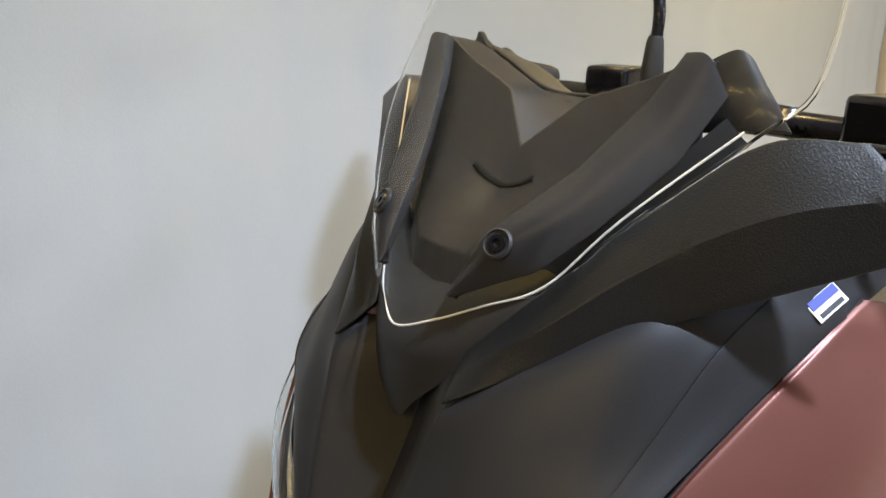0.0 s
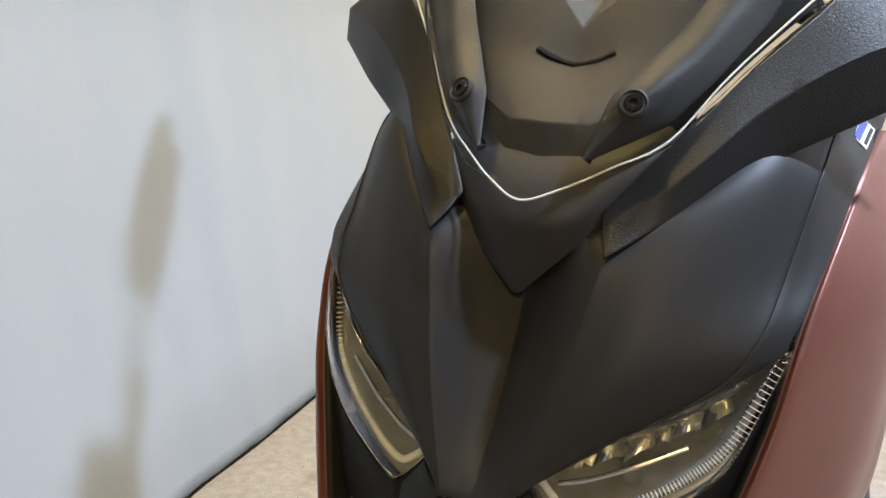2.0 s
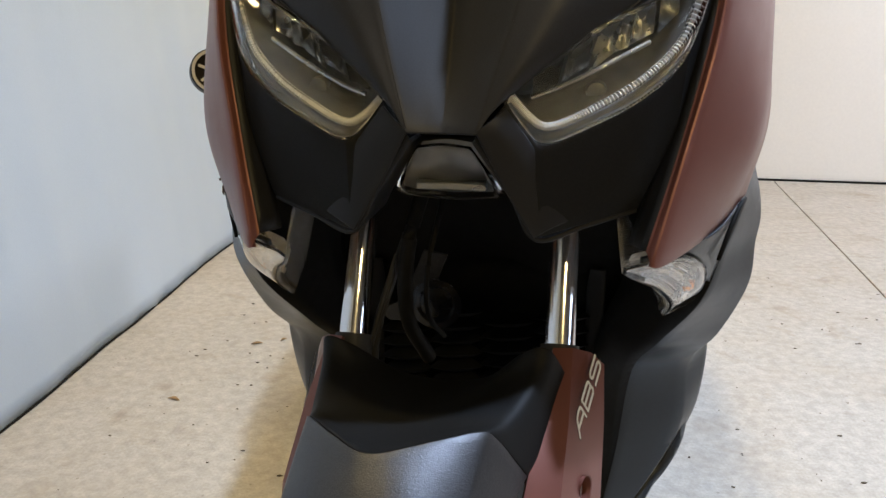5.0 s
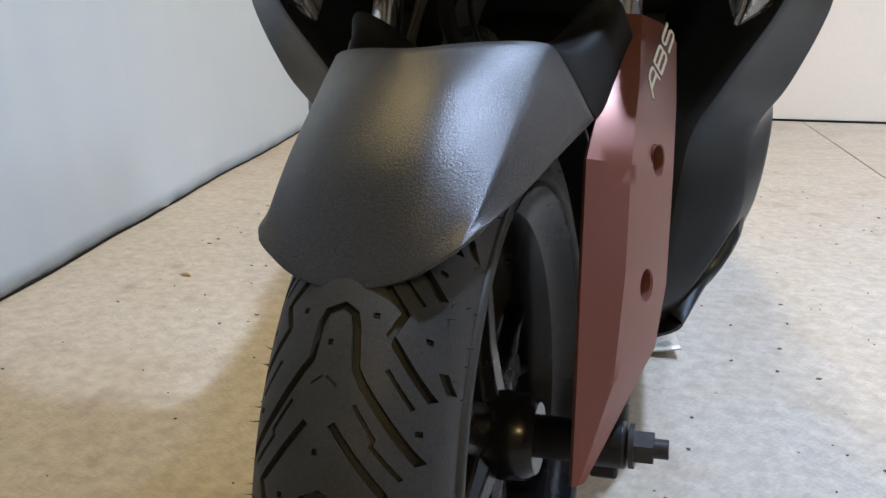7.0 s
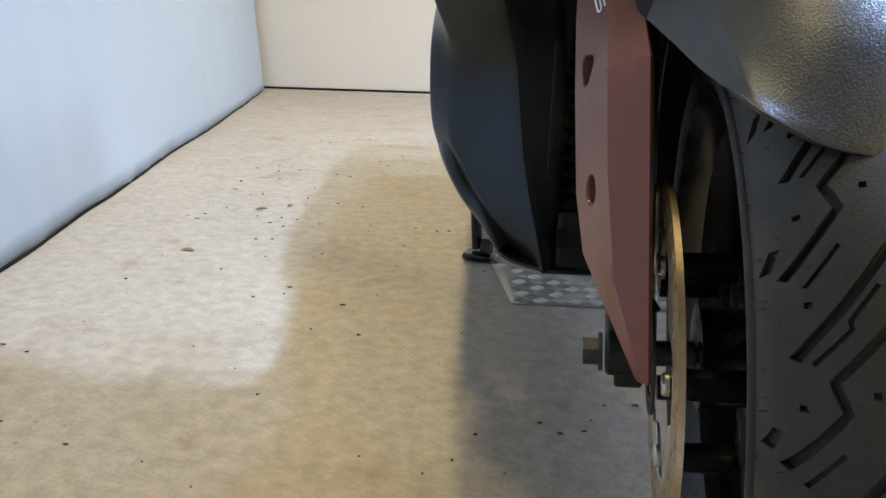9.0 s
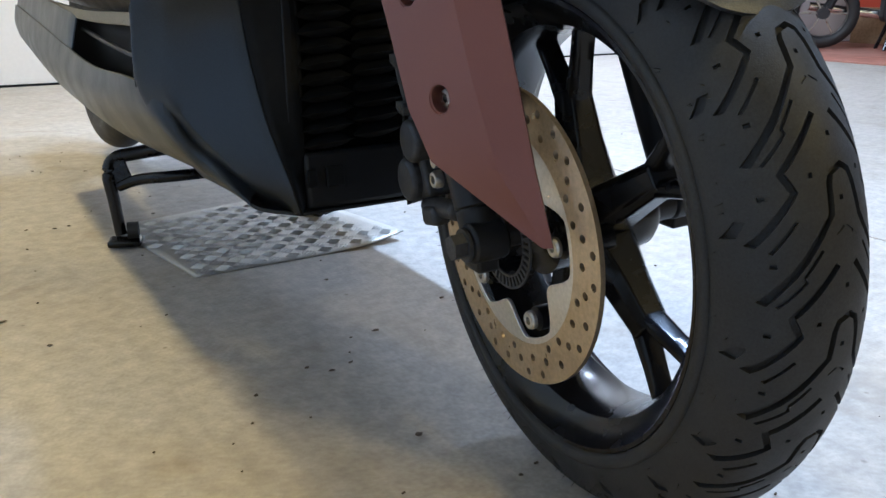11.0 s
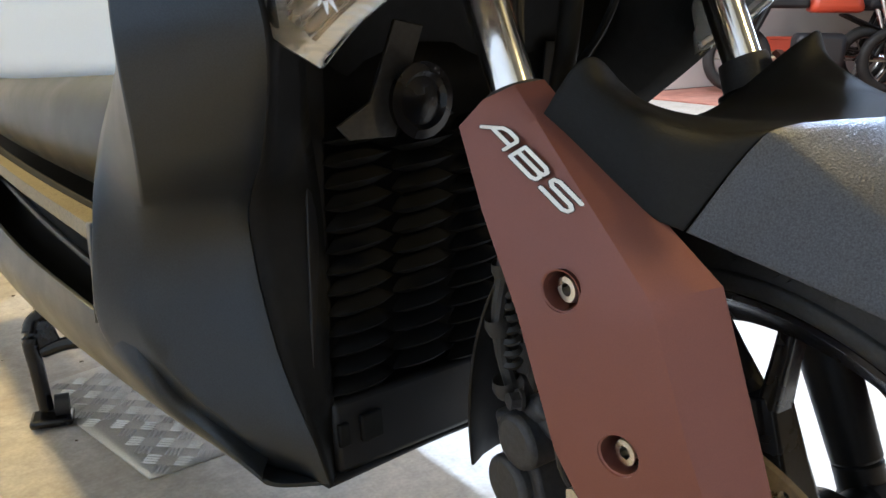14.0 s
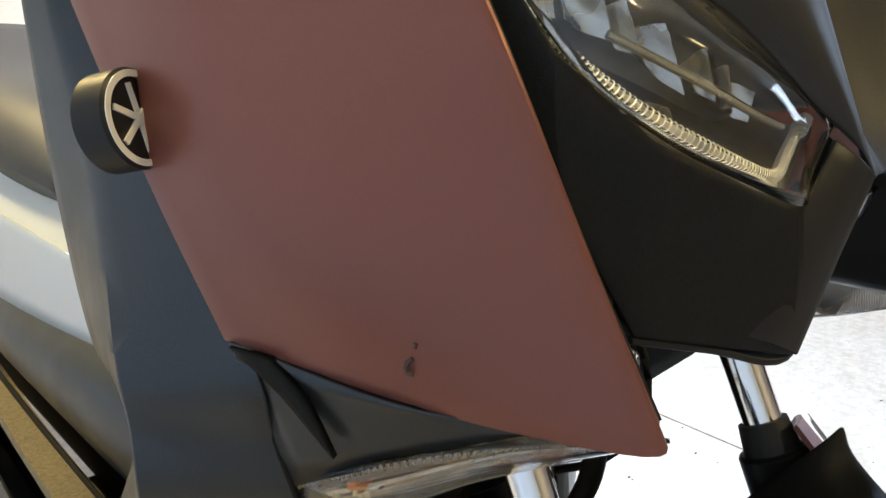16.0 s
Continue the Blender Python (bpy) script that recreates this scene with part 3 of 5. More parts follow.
def ring_plate(inner, outer, x0, x1, n=180):
    bm = bmesh.new()
    rings = []
    for x in (x0, x1):
        for f in (inner, outer):
            rings.append([bm.verts.new((x, -f(k * math.tau / n) * math.cos(k * math.tau / n), WHEEL_Z + f(k * math.tau / n) * math.sin(k * math.tau / n))) for k in range(n)])
    for a, b in ((0, 1), (1, 3), (3, 2), (2, 0)):
        for k in range(n):
            bm.faces.new((rings[a][k], rings[a][(k + 1) % n], rings[b][(k + 1) % n], rings[b][k]))
    bmesh.ops.recalc_face_normals(bm, faces=bm.faces)
    return bm


def lug(a):
    c = math.cos(2.5 * (a - radians(9.2 - 36)))
    return 0.0655 + 0.0265 * min(1.0, max(0.0, 1.25 * (1 - abs(c) ** 3.0)))


disc = part("brake_disc", ring_plate(lambda a: 0.0975, lambda a: 0.1335, DX - 0.0022, DX + 0.0022), TAN_STEEL, scooter, "drilled tan-tinted steel brake disc")
drill = bmesh.new()
RINGS = (0.124, 0.114, 0.104, 0.121, 0.104, 0.114, 0.125, 0.110, 0.125, 0.115, 0.106, 0.122, 0.107)
for k in range(62):
    for r in (RINGS[k % 13],):
        a = radians(43.8 - k * 360 / 62)
        c = Vector((DX, -r * math.cos(a), WHEEL_Z + r * math.sin(a)))
        d = rod(c - Vector((0.01, 0, 0)), c + Vector((0.01, 0, 0)), 0.0036, 14)
        me = bpy.data.meshes.new("hole")
        d.to_mesh(me)
        d.free()
        drill.from_mesh(me)
        bpy.data.meshes.remove(me)
cut(disc, drill)
disc.data.transform(STEER)
soften(part("disc_carrier", ring_plate(lug, lambda a: 0.0978, DX - 0.0018, DX + 0.0018), DISC_STEEL, disc, "paler inner ring with five lugs", steer=True), 0.0006)
for k in range(5):
    a = radians(9.2 + 72 * k)
    c = Vector((DX - 0.002, -0.0755 * math.cos(a), WHEEL_Z + 0.0755 * math.sin(a)))
    part("disc_bolt", socket_bolt(c, (-1, 0, 0), 0.0085, 0.005), STEEL, disc, steer=True)
    part("disc_mount", rod(c + Vector((0.004, 0, 0)), c + Vector((0.05, 0, 0)), 0.011, 16), GLOSS, scooter, steer=True)
abs_ring = part("sensor_ring", ring_plate(lambda a: 0.033, lambda a: 0.046, DX - 0.010, DX - 0.008, 96), GREY_METAL, scooter, "slotted grey sensor ring")
slots = bmesh.new()
for k in range(40):
    a = k * math.tau / 40
    m = Matrix.Translation((DX - 0.009, 0, WHEEL_Z)) @ Matrix.Rotation(-a, 4, "X") @ Matrix.Translation((0, -0.0395, 0))
    b = block((0.01, 0.0085, 0.0032), m)
    me = bpy.data.meshes.new("slot")
    b.to_mesh(me)
    b.free()
    slots.from_mesh(me)
    bpy.data.meshes.remove(me)
cut(abs_ring, slots)
abs_ring.data.transform(STEER)

# axle and fork


def along_fork(x, z, y_at=0.0):
    """A place on a fork leg's axis at height z."""
    return Vector((x, -0.008 + y_at + (z - WHEEL_Z) * math.tan(RAKE), z))


part("axle", rod((-0.125, 0.003, WHEEL_Z), (0.128, 0.003, WHEEL_Z), 0.010, 24), GREY_METAL, scooter, steer=True)
for s in (-1, 1):
    leg = join(rod(along_fork(s * 0.108, 0.300, 0.016), along_fork(s * 0.108, 0.565), 0.0185, 28, 0.0260), rod(along_fork(s * 0.108, 0.262, 0.022), along_fork(s * 0.108, 0.302, 0.016), 0.0170, 28, 0.0185),
               rod((s * 0.092, 0.004, WHEEL_Z), (s * 0.126, 0.004, WHEEL_Z), 0.0185, 28), block((0.022, 0.030, 0.034), pose(s * 0.108, 0.014, 0.262)))
    soften(part("fork_leg", leg, BLACK, scooter, "matt black cast fork leg", steer=True), 0.003)
    part("fork_tube", rod(along_fork(s * 0.108, 0.56), along_fork(s * 0.108, 0.86), 0.0148, 40), CHROME, scooter, "polished chrome fork tube", steer=True)
    part("dust_seal", rod(along_fork(s * 0.108, 0.562), along_fork(s * 0.108, 0.585), 0.0215, 28, 0.0185), RUBBER, scooter, steer=True)
part("axle_nut", join(rod((0.128, 0.003, WHEEL_Z), (0.132, 0.003, WHEEL_Z), 0.017, 28), rod((0.132, 0.003, WHEEL_Z), (0.146, 0.003, WHEEL_Z), 0.0135, 6), rod((0.146, 0.003, WHEEL_Z), (0.157, 0.003, WHEEL_Z), 0.0075, 20)),
     GREY_METAL, scooter, "grey hexagonal axle nut", steer=True)
part("axle_head", join(rod((-0.128, 0.003, WHEEL_Z), (-0.131, 0.003, WHEEL_Z), 0.015, 28), rod((-0.131, 0.003, WHEEL_Z), (-0.143, 0.003, WHEEL_Z), 0.0115, 6)), GREY_METAL, scooter, "dull grey hexagonal axle head", steer=True)
part("spacer", rod((0.055, 0.003, WHEEL_Z), (0.09, 0.003, WHEEL_Z), 0.017, 28), BLACK, scooter, steer=True)

# bronze-red fork covers
LETTER_A = [[(0.0, 0.0), (0.42, 0.88), (0.62, 1.0), (0.90, 1.0), (1.0, 0.88), (1.0, 0.0)], [(0.22, 0.42), (1.0, 0.42)]]
LETTER_B = [[(0.0, 0.0), (0.0, 1.0), (0.86, 1.0), (1.0, 0.86), (1.0, 0.64), (0.88, 0.52), (0.0, 0.52)], [(0.88, 0.52), (1.0, 0.40), (1.0, 0.14), (0.86, 0.0), (0.0, 0.0)]]
LETTER_S = [[(1.0, 1.0), (0.14, 1.0), (0.0, 0.86), (0.0, 0.66), (0.14, 0.52), (0.86, 0.52), (1.0, 0.38), (1.0, 0.14), (0.86, 0.0), (0.0, 0.0)]]


def letters(m, width, lift):
    """The letters ABS as flat rounded strokes."""
    bm = bmesh.new()
    layer = 0
    for k, strokes in enumerate((LETTER_A, LETTER_B, LETTER_S)):
        for stroke in strokes:
            pts = [Vector((0.0275 * k + x * 0.0215, y * 0.0100, 0)) for x, y in stroke]
            for p, q in zip(pts, pts[1:]):
                side = Vector((p.y - q.y, q.x - p.x, 0)).normalized() * width / 2
                layer += 1
                h = Vector((0, 0, lift + 0.000004 * layer))
                bm.faces.new([bm.verts.new(m @ (c + h)) for c in (p + side, p - side, q - side, q + side)])
            for p in pts:
                layer += 1
                h = Vector((0, 0, lift + 0.000004 * layer))
                bm.faces.new([bm.verts.new(m @ (p + h + Vector((math.cos(a), math.sin(a), 0)) * width / 2)) for a in [i * math.tau / 12 for i in range(12)]])
    return bm


COVER = [[(0.107, 0.118, 0.594), (0.124, 0.125, 0.592), (0.139, 0.136, 0.584), (0.150, 0.147, 0.568)],
         [(0.104, 0.056, 0.548), (0.128, 0.068, 0.546), (0.142, 0.100, 0.530), (0.152, 0.122, 0.520)],
         [(0.100, -0.014, 0.500), (0.128, 0.008, 0.492), (0.141, 0.052, 0.480), (0.152, 0.090, 0.466)],
         [(0.100, -0.044, 0.420), (0.127, -0.020, 0.420), (0.138, 0.018, 0.408), (0.150, 0.058, 0.388)],
         [(0.100, -0.068, 0.352), (0.122, -0.048, 0.350), (0.132, -0.014, 0.348), (0.144, 0.030, 0.346)],
         [(0.100, -0.093, 0.294), (0.104, -0.0905, 0.294), (0.106, -0.089, 0.294), (0.108, -0.087, 0.295)]]
HOLES = [(0.061, 0.485, 0.1428), (0.018, 0.400, 0.1374)]
for s in (-1, 1):
    cover = part("fork_cover", loft(COVER, 4, 5, True, True, s), RED, scooter, "satin bronze-red fork cover with two bolt holes", sharp=24)
    thick(cover, 0.004, offset=1)
    holes = join(*[rod((s * 0.10, y, z), (s * 0.17, y, z), 0.0125, 28) for y, z, _ in HOLES])
    cut(cover, holes, 24)
    cover.data.transform(STEER)
    soften(cover, 0.0018)
    for y, z, lip in HOLES:
        part("hole_sleeve", lathe([(0.0130, 0.0), (0.0118, 0.0006), (0.0115, 0.022), (0.0002, 0.022), (0.0002, 0.024), (0.0130, 0.024)], 28, Matrix.Translation((s * lip, y, z)) @ Matrix.Rotation(0.285 if s < 0 else math.pi - 0.285, 4, "Z")),
             RED, cover, steer=True)
        part("cover_bolt", socket_bolt((s * (lip - 0.0180), y, z), (s, 0, 0), 0.0088, 0.0135), STEEL, cover, "plated socket bolt", steer=True)
    # lettering
    d = Vector((0.012, s * 0.070, s * 0.046)).normalized()
    n0 = Vector((-0.92, -0.22, 0.35) if s < 0 else (0.78, -0.45, 0.42)).normalized()
    up = n0.cross(d).normalized()
    n0 = d.cross(up).normalized()
    start = Vector((s * 0.1335, 0.104, 0.560)) - d * (0.028 if s < 0 else 0.045) - up * 0.005
    m = Matrix((d, up, n0)).transposed().to_4x4()
    m = Matrix.Translation(start + n0 * (0.0035 if s < 0 else 0.0062) - up * 0.004) @ m @ Matrix(((1, 0.42, 0, 0), (0, 1, 0, 0), (0, 0, 1, 0), (0, 0, 0, 1)))
    for mat, width, lift, name in ((DARK_PRINT, 0.0038, 0.0004, "lettering_edge"), (WHITE_PAINT, 0.0025, 0.0007, "lettering")):
        part(name, letters(m, width, lift), mat, cover, steer=True)

# front mudguard
FEND = [[(0, -0.196, 0.462), (0.032, -0.191, 0.467), (0.055, -0.181, 0.479), (0.061, -0.175, 0.483), (0.0662, -0.167, 0.487)],
        [(0, -0.160, 0.515), (0.034, -0.152, 0.517), (0.064, -0.128, 0.516), (0.070, -0.121, 0.511), (0.077, -0.112, 0.496)],
        [(0, -0.118, 0.552), (0.036, -0.106, 0.553), (0.068, -0.076, 0.548), (0.077, -0.066, 0.540), (0.089, -0.050, 0.510)],
        [(0, -0.075, 0.580), (0.038, -0.054, 0.581), (0.072, -0.024, 0.578), (0.083, -0.012, 0.567), (0.101, 0.010, 0.523)]]
fender = part("front_mudguard", loft([flip([r])[0][::-1] + r[1:] for r in FEND], 6, 7), FENDER, scooter, "metallic grey front mudguard", steer=True, sharp=30)
thick(fender, 0.003, 0.001)
DECK = [[(0, -0.073, 0.578), (0.038, -0.052, 0.579), (0.072, -0.022, 0.576), (0.083, -0.010, 0.565), (0.101, 0.012, 0.523)],
        [(0, -0.040, 0.572), (0.035, -0.020, 0.573), (0.072, 0.012, 0.572), (0.093, 0.022, 0.566), (0.106, 0.036, 0.530)],
        [(0, 0.040, 0.564), (0.040, 0.050, 0.568), (0.078, 0.066, 0.580), (0.104, 0.072, 0.588), (0.114, 0.082, 0.560)],
        [(0, 0.112, 0.556), (0.045, 0.112, 0.562), (0.086, 0.088, 0.600), (0.108, 0.086, 0.606), (0.119, 0.105, 0.575)]]
deck = part("mudguard_deck", loft([flip([r])[0][::-1] + r[1:] for r in DECK], 6, 6), DECK_BLACK, scooter, "black mudguard bridge between the forks", steer=True)
thick(deck, 0.003, 0.001)
rear_guard = bmesh.new()
grid = []
for i in range(25):
    a = radians(98 + 90 * i / 24)
    row = []
    for j in range(9):
        x = -0.075 + 0.15 * j / 8
        r = 0.287 - 0.02 * (abs(x) / 0.075) ** 3
        row.append(rear_guard.verts.new((x, -r * math.cos(a), WHEEL_Z + r * math.sin(a))))
    grid.append(row)
for a, b in zip(grid, grid[1:]):
    for j in range(8):
        rear_guard.faces.new((a[j], a[j + 1], b[j + 1], b[j]))
thick(part("rear_guard", rear_guard, BLACK, scooter, "black inner mudguard behind the wheel", steer=True), 0.003, 0.001)

# brake caliper and hoses on the right leg
lobes = [rod((-0.122, y, z), (-0.078, y, z), r, 28) for y, z, r in ((0.137, 0.342, 0.0215), (0.150, 0.300, 0.0225))]
bodies = [block((0.036, 0.040, 0.075), pose(-0.094, 0.146, 0.318, -18)), rod((-0.100, 0.120, 0.372), (-0.100, 0.146, 0.352), 0.0115, 16, 0.014), rod((-0.100, 0.164, 0.378), (-0.100, 0.150, 0.350), 0.008, 14, 0.012),
          rod((-0.100, 0.070, 0.350), (-0.100, 0.135, 0.362), 0.010, 16), rod((-0.100, 0.070, 0.283), (-0.100, 0.145, 0.272), 0.010, 16), block((0.020, 0.030, 0.020), pose(-0.104, 0.118, 0.268, -12))]
caliper = part("brake_caliper", join(*lobes, *bodies), GREY_METAL, scooter, "dark grey two-piston brake caliper", steer=True)
soften(caliper, 0.005, 3)
part("bleed_nipple", rod((-0.104, 0.168, 0.388), (-0.104, 0.160, 0.372), 0.0045, 8), STEEL, caliper, "small plated bleed nipple", steer=True)
part("banjo_bolt", hexbolt((-0.112, 0.140, 0.372), (-1, 0.2, 0.1), 0.0062, 0.010), GREY_METAL, caliper, steer=True)
for i in range(7):
    part("boot_ring", lathe([(0.0062, -0.003), (0.0082, 0.0), (0.0062, 0.003)], 14, Matrix.Translation((-0.106 + 0.0006 * i, 0.158 + 0.0012 * i, 0.392 + 0.0085 * i)) @ Matrix.Rotation(radians(82), 4, "Y")), RUBBER, caliper, steer=True)
part("mount_bolt", socket_bolt((-0.118, 0.070, 0.318), (-1, 0, 0), 0.0085, 0.008), STEEL, caliper, "plated mounting bolt", steer=True)
part("caliper_bolt", hexbolt((-0.112, 0.072, 0.335), (-1, 0, 0), 0.007, 0.012), STEEL, caliper, steer=True)
part("caliper_bolt", hexbolt((-0.104, 0.082, 0.415), (-1, 0, 0), 0.006, 0.012), STEEL, caliper, steer=True)
part("brake_hose", pipe([(-0.105, 0.155, 0.36), (-0.112, 0.165, 0.42), (-0.100, 0.165, 0.50), (-0.092, 0.17, 0.58), (-0.06, 0.20, 0.68)], 0.0052, 10), RUBBER, scooter, "black brake hose", steer=True)
part("sensor_cable", pipe([(-0.085, 0.03, 0.300), (-0.112, 0.085, 0.330), (-0.116, 0.10, 0.38), (-0.110, 0.125, 0.45), (-0.098, 0.15, 0.55), (-0.07, 0.19, 0.66)], 0.0028, 8), RUBBER, scooter, "thin black sensor cable", steer=True)
for x, y, z, r in ((-0.110, 0.158, 0.375, 0.010), (-0.112, 0.166, 0.42, 0.008), (-0.106, 0.166, 0.46, 0.007)):
    part("hose_clip", lathe([(r, -0.007), (r * 1.2, 0), (r, 0.007)], 14, Matrix.Translation((x, y, z)) @ Matrix.Rotation(radians(75), 4, "Y")), RUBBER, scooter, steer=True)
part("steering_stem", rod((0, 0.205, 0.72), (0, 0.28, 0.90), 0.026, 20), INNER, scooter, steer=True)
soften(part("lower_yoke", block((0.27, 0.075, 0.035), pose(0, 0.235, 0.775, -26)), INNER, scooter, steer=True), 0.006)

# front cowl
HOOD = [[(0.084, 0.160, 1.045), (0.130, 0.205, 1.095), (0.180, 0.275, 1.140), (0.224, 0.335, 1.138)],
        [(0.082, 0.125, 1.030), (0.128, 0.166, 1.072), (0.178, 0.226, 1.114), (0.218, 0.282, 1.110)],
        [(0.078, 0.096, 1.012), (0.128, 0.134, 1.048), (0.180, 0.185, 1.082), (0.215, 0.226, 1.079)],
        [(0.068, 0.078, 0.962), (0.120, 0.098, 0.990), (0.174, 0.138, 1.010), (0.206, 0.166, 1.012)],
        [(0.058, 0.062, 0.915), (0.105, 0.071, 0.935), (0.160, 0.100, 0.953), (0.196, 0.122, 0.966)],
        [(0.045, 0.047, 0.865), (0.072, 0.049, 0.872), (0.122, 0.076, 0.894), (0.165, 0.100, 0.921)],
        [(0.028, 0.030, 0.806), (0.036, 0.034, 0.818), (0.042, 0.040, 0.826), (0.047, 0.046, 0.833)]]
FACET = [(0.256, 0.420, 1.128), (0.251, 0.360, 1.103), (0.244, 0.300, 1.076), (0.2305, 0.192, 1.009), (0.221, 0.146, 0.974), (0.196, 0.126, 0.938), (0.052, 0.051, 0.839)]
for s in (-1, 1):
    half = part("cowl_half", loft(HOOD, 8, 8, side=s), CHARCOAL, scooter, "matt charcoal front cowl panel", sharp=30)
    thick(half, 0.003, 0.001, 1)
    thick(part("cowl_facet", loft([[r[3] for r in HOOD], FACET], 8, 4, side=-s), CHARCOAL, half, sharp=30), 0.003, 0.0008, 0)
GROOVE = [[(0.082, 0.125, 1.034), (0.042, 0.138, 1.040), (0, 0.150, 1.040)], [(0.078, 0.096, 1.012), (0.040, 0.121, 1.012), (0, 0.142, 1.010)], [(0.068, 0.078, 0.962), (0.034, 0.106, 0.962), (0, 0.128, 0.962)],
          [(0.058, 0.062, 0.915), (0.029, 0.087, 0.915), (0, 0.106, 0.915)], [(0.045, 0.047, 0.865), (0.022, 0.064, 0.865), (0, 0.078, 0.865)],
          [(0.028, 0.030, 0.806), (0.014, 0.034, 0.806), (0, 0.036, 0.806)]]
thick(part("cowl_centre", loft([r + flip([r])[0][::-1][1:] for r in GROOVE], 5, 8, True), CHARCOAL, scooter, "matt charcoal centre groove of the cowl", sharp=24), 0.003, 0.001, -1)
NOSE = [[(0.122, 0.205, 1.120), (0.065, 0.175, 1.108), (0, 0.160, 1.100)], [(0.100, 0.168, 1.098), (0.050, 0.140, 1.078), (0, 0.126, 1.066)], [(0.081, 0.145, 1.058), (0.040, 0.118, 1.045), (0, 0.110, 1.040)],
        [(0.057, 0.125, 1.028), (0.028, 0.111, 1.020), (0, 0.107, 1.016)], [(0.028, 0.111, 0.998), (0.015, 0.108, 0.994), (0, 0.107, 0.992)], [(0.009, 0.110, 0.977), (0.005, 0.109, 0.974), (0, 0.109, 0.972)]]
thick(part("nose_plate", loft([r + flip([r])[0][::-1][1:] for r in NOSE], 5, 6), CHARCOAL, scooter, "matt charcoal shield-shaped nose plate"), 0.005, 0.0018, -1)
WING = [[(0.079, 0.095, 1.021), (0.130, 0.146, 1.056), (0.182, 0.202, 1.092), (0.245, 0.245, 1.128), (0.312, 0.300, 1.165)],
        [(0.070, 0.113, 1.035), (0.122, 0.146, 1.082), (0.172, 0.200, 1.136), (0.236, 0.246, 1.180), (0.300, 0.290, 1.200)],
        [(0.064, 0.130, 1.049), (0.108, 0.172, 1.108), (0.156, 0.222, 1.170), (0.208, 0.262, 1.222), (0.262, 0.294, 1.228)],
        [(0.066, 0.165, 1.055), (0.112, 0.214, 1.108), (0.166, 0.270, 1.168), (0.222, 0.320, 1.214), (0.280, 0.350, 1.220)]]
for s in (-1, 1):
    thick(part("cowl_wing", loft(WING, 8, 5, flat_v=True, side=s), TEXTURED, scooter, "coarse-grained black upper wing panel", sharp=26), 0.003, 0.0012, -1)

# inner cowl, screen and brackets
DASH = [[(0.115, 0.185, 1.030), (0.075, 0.150, 1.022), (0.036, 0.146, 1.020), (0, 0.146, 1.020)],
        [(0.112, 0.205, 1.105), (0.066, 0.166, 1.085), (0.034, 0.150, 1.082), (0, 0.146, 1.080)],
        [(0.118, 0.222, 1.150), (0.075, 0.185, 1.130), (0.036, 0.158, 1.113), (0, 0.152, 1.113)],
        [(0.160, 0.262, 1.215), (0.085, 0.222, 1.176), (0.036, 0.212, 1.162), (0, 0.218, 1.157)],
        [(0.150, 0.272, 1.274), (0.100, 0.266, 1.252), (0.046, 0.262, 1.233), (0, 0.236, 1.188)],
        [(0.138, 0.300, 1.268), (0.098, 0.300, 1.252), (0.043, 0.300, 1.229), (0, 0.315, 1.226)]]
thick(part("inner_cowl", loft([r + flip([r])[0][::-1][1:] for r in DASH], 4, 4, True, True), DASH_GREY, scooter, "black inner cowl behind the screen", sharp=24), 0.004, 0.0025)
VISOR = [[(0.138, 0.302, 1.270), (0.098, 0.302, 1.255), (0.043, 0.302, 1.232), (0, 0.317, 1.229)], [(0.132, 0.345, 1.254), (0.095, 0.350, 1.242), (0.045, 0.352, 1.220), (0, 0.360, 1.218)]]
thick(part("dash_rim", loft([r + flip([r])[0][::-1][1:] for r in VISOR], 6, 4), DASH_GREY, scooter), 0.004, 0.0015)
# Dark tube half sunk in the cowl, for the shade in a curved groove.
part("groove_shade", pipe([(-0.036, 0.2165, 1.170), (-0.018, 0.2155, 1.162), (0.002, 0.2160, 1.1575), (0.022, 0.2155, 1.162), (0.038, 0.2165, 1.170)], 0.0036, 8), INNER, scooter)
BRACKET = [[(0.046, 0.124, 1.094), (0.056, 0.152, 1.139), (0.094, 0.206, 1.190), (0.124, 0.244, 1.243), (0.139, 0.260, 1.277)],
           [(0.048, 0.121, 1.092), (0.080, 0.142, 1.134), (0.112, 0.186, 1.172), (0.146, 0.234, 1.228), (0.160, 0.257, 1.276)],
           [(0.050, 0.124, 1.090), (0.100, 0.163, 1.117), (0.128, 0.194, 1.152), (0.160, 0.236, 1.202), (0.176, 0.262, 1.250)]]
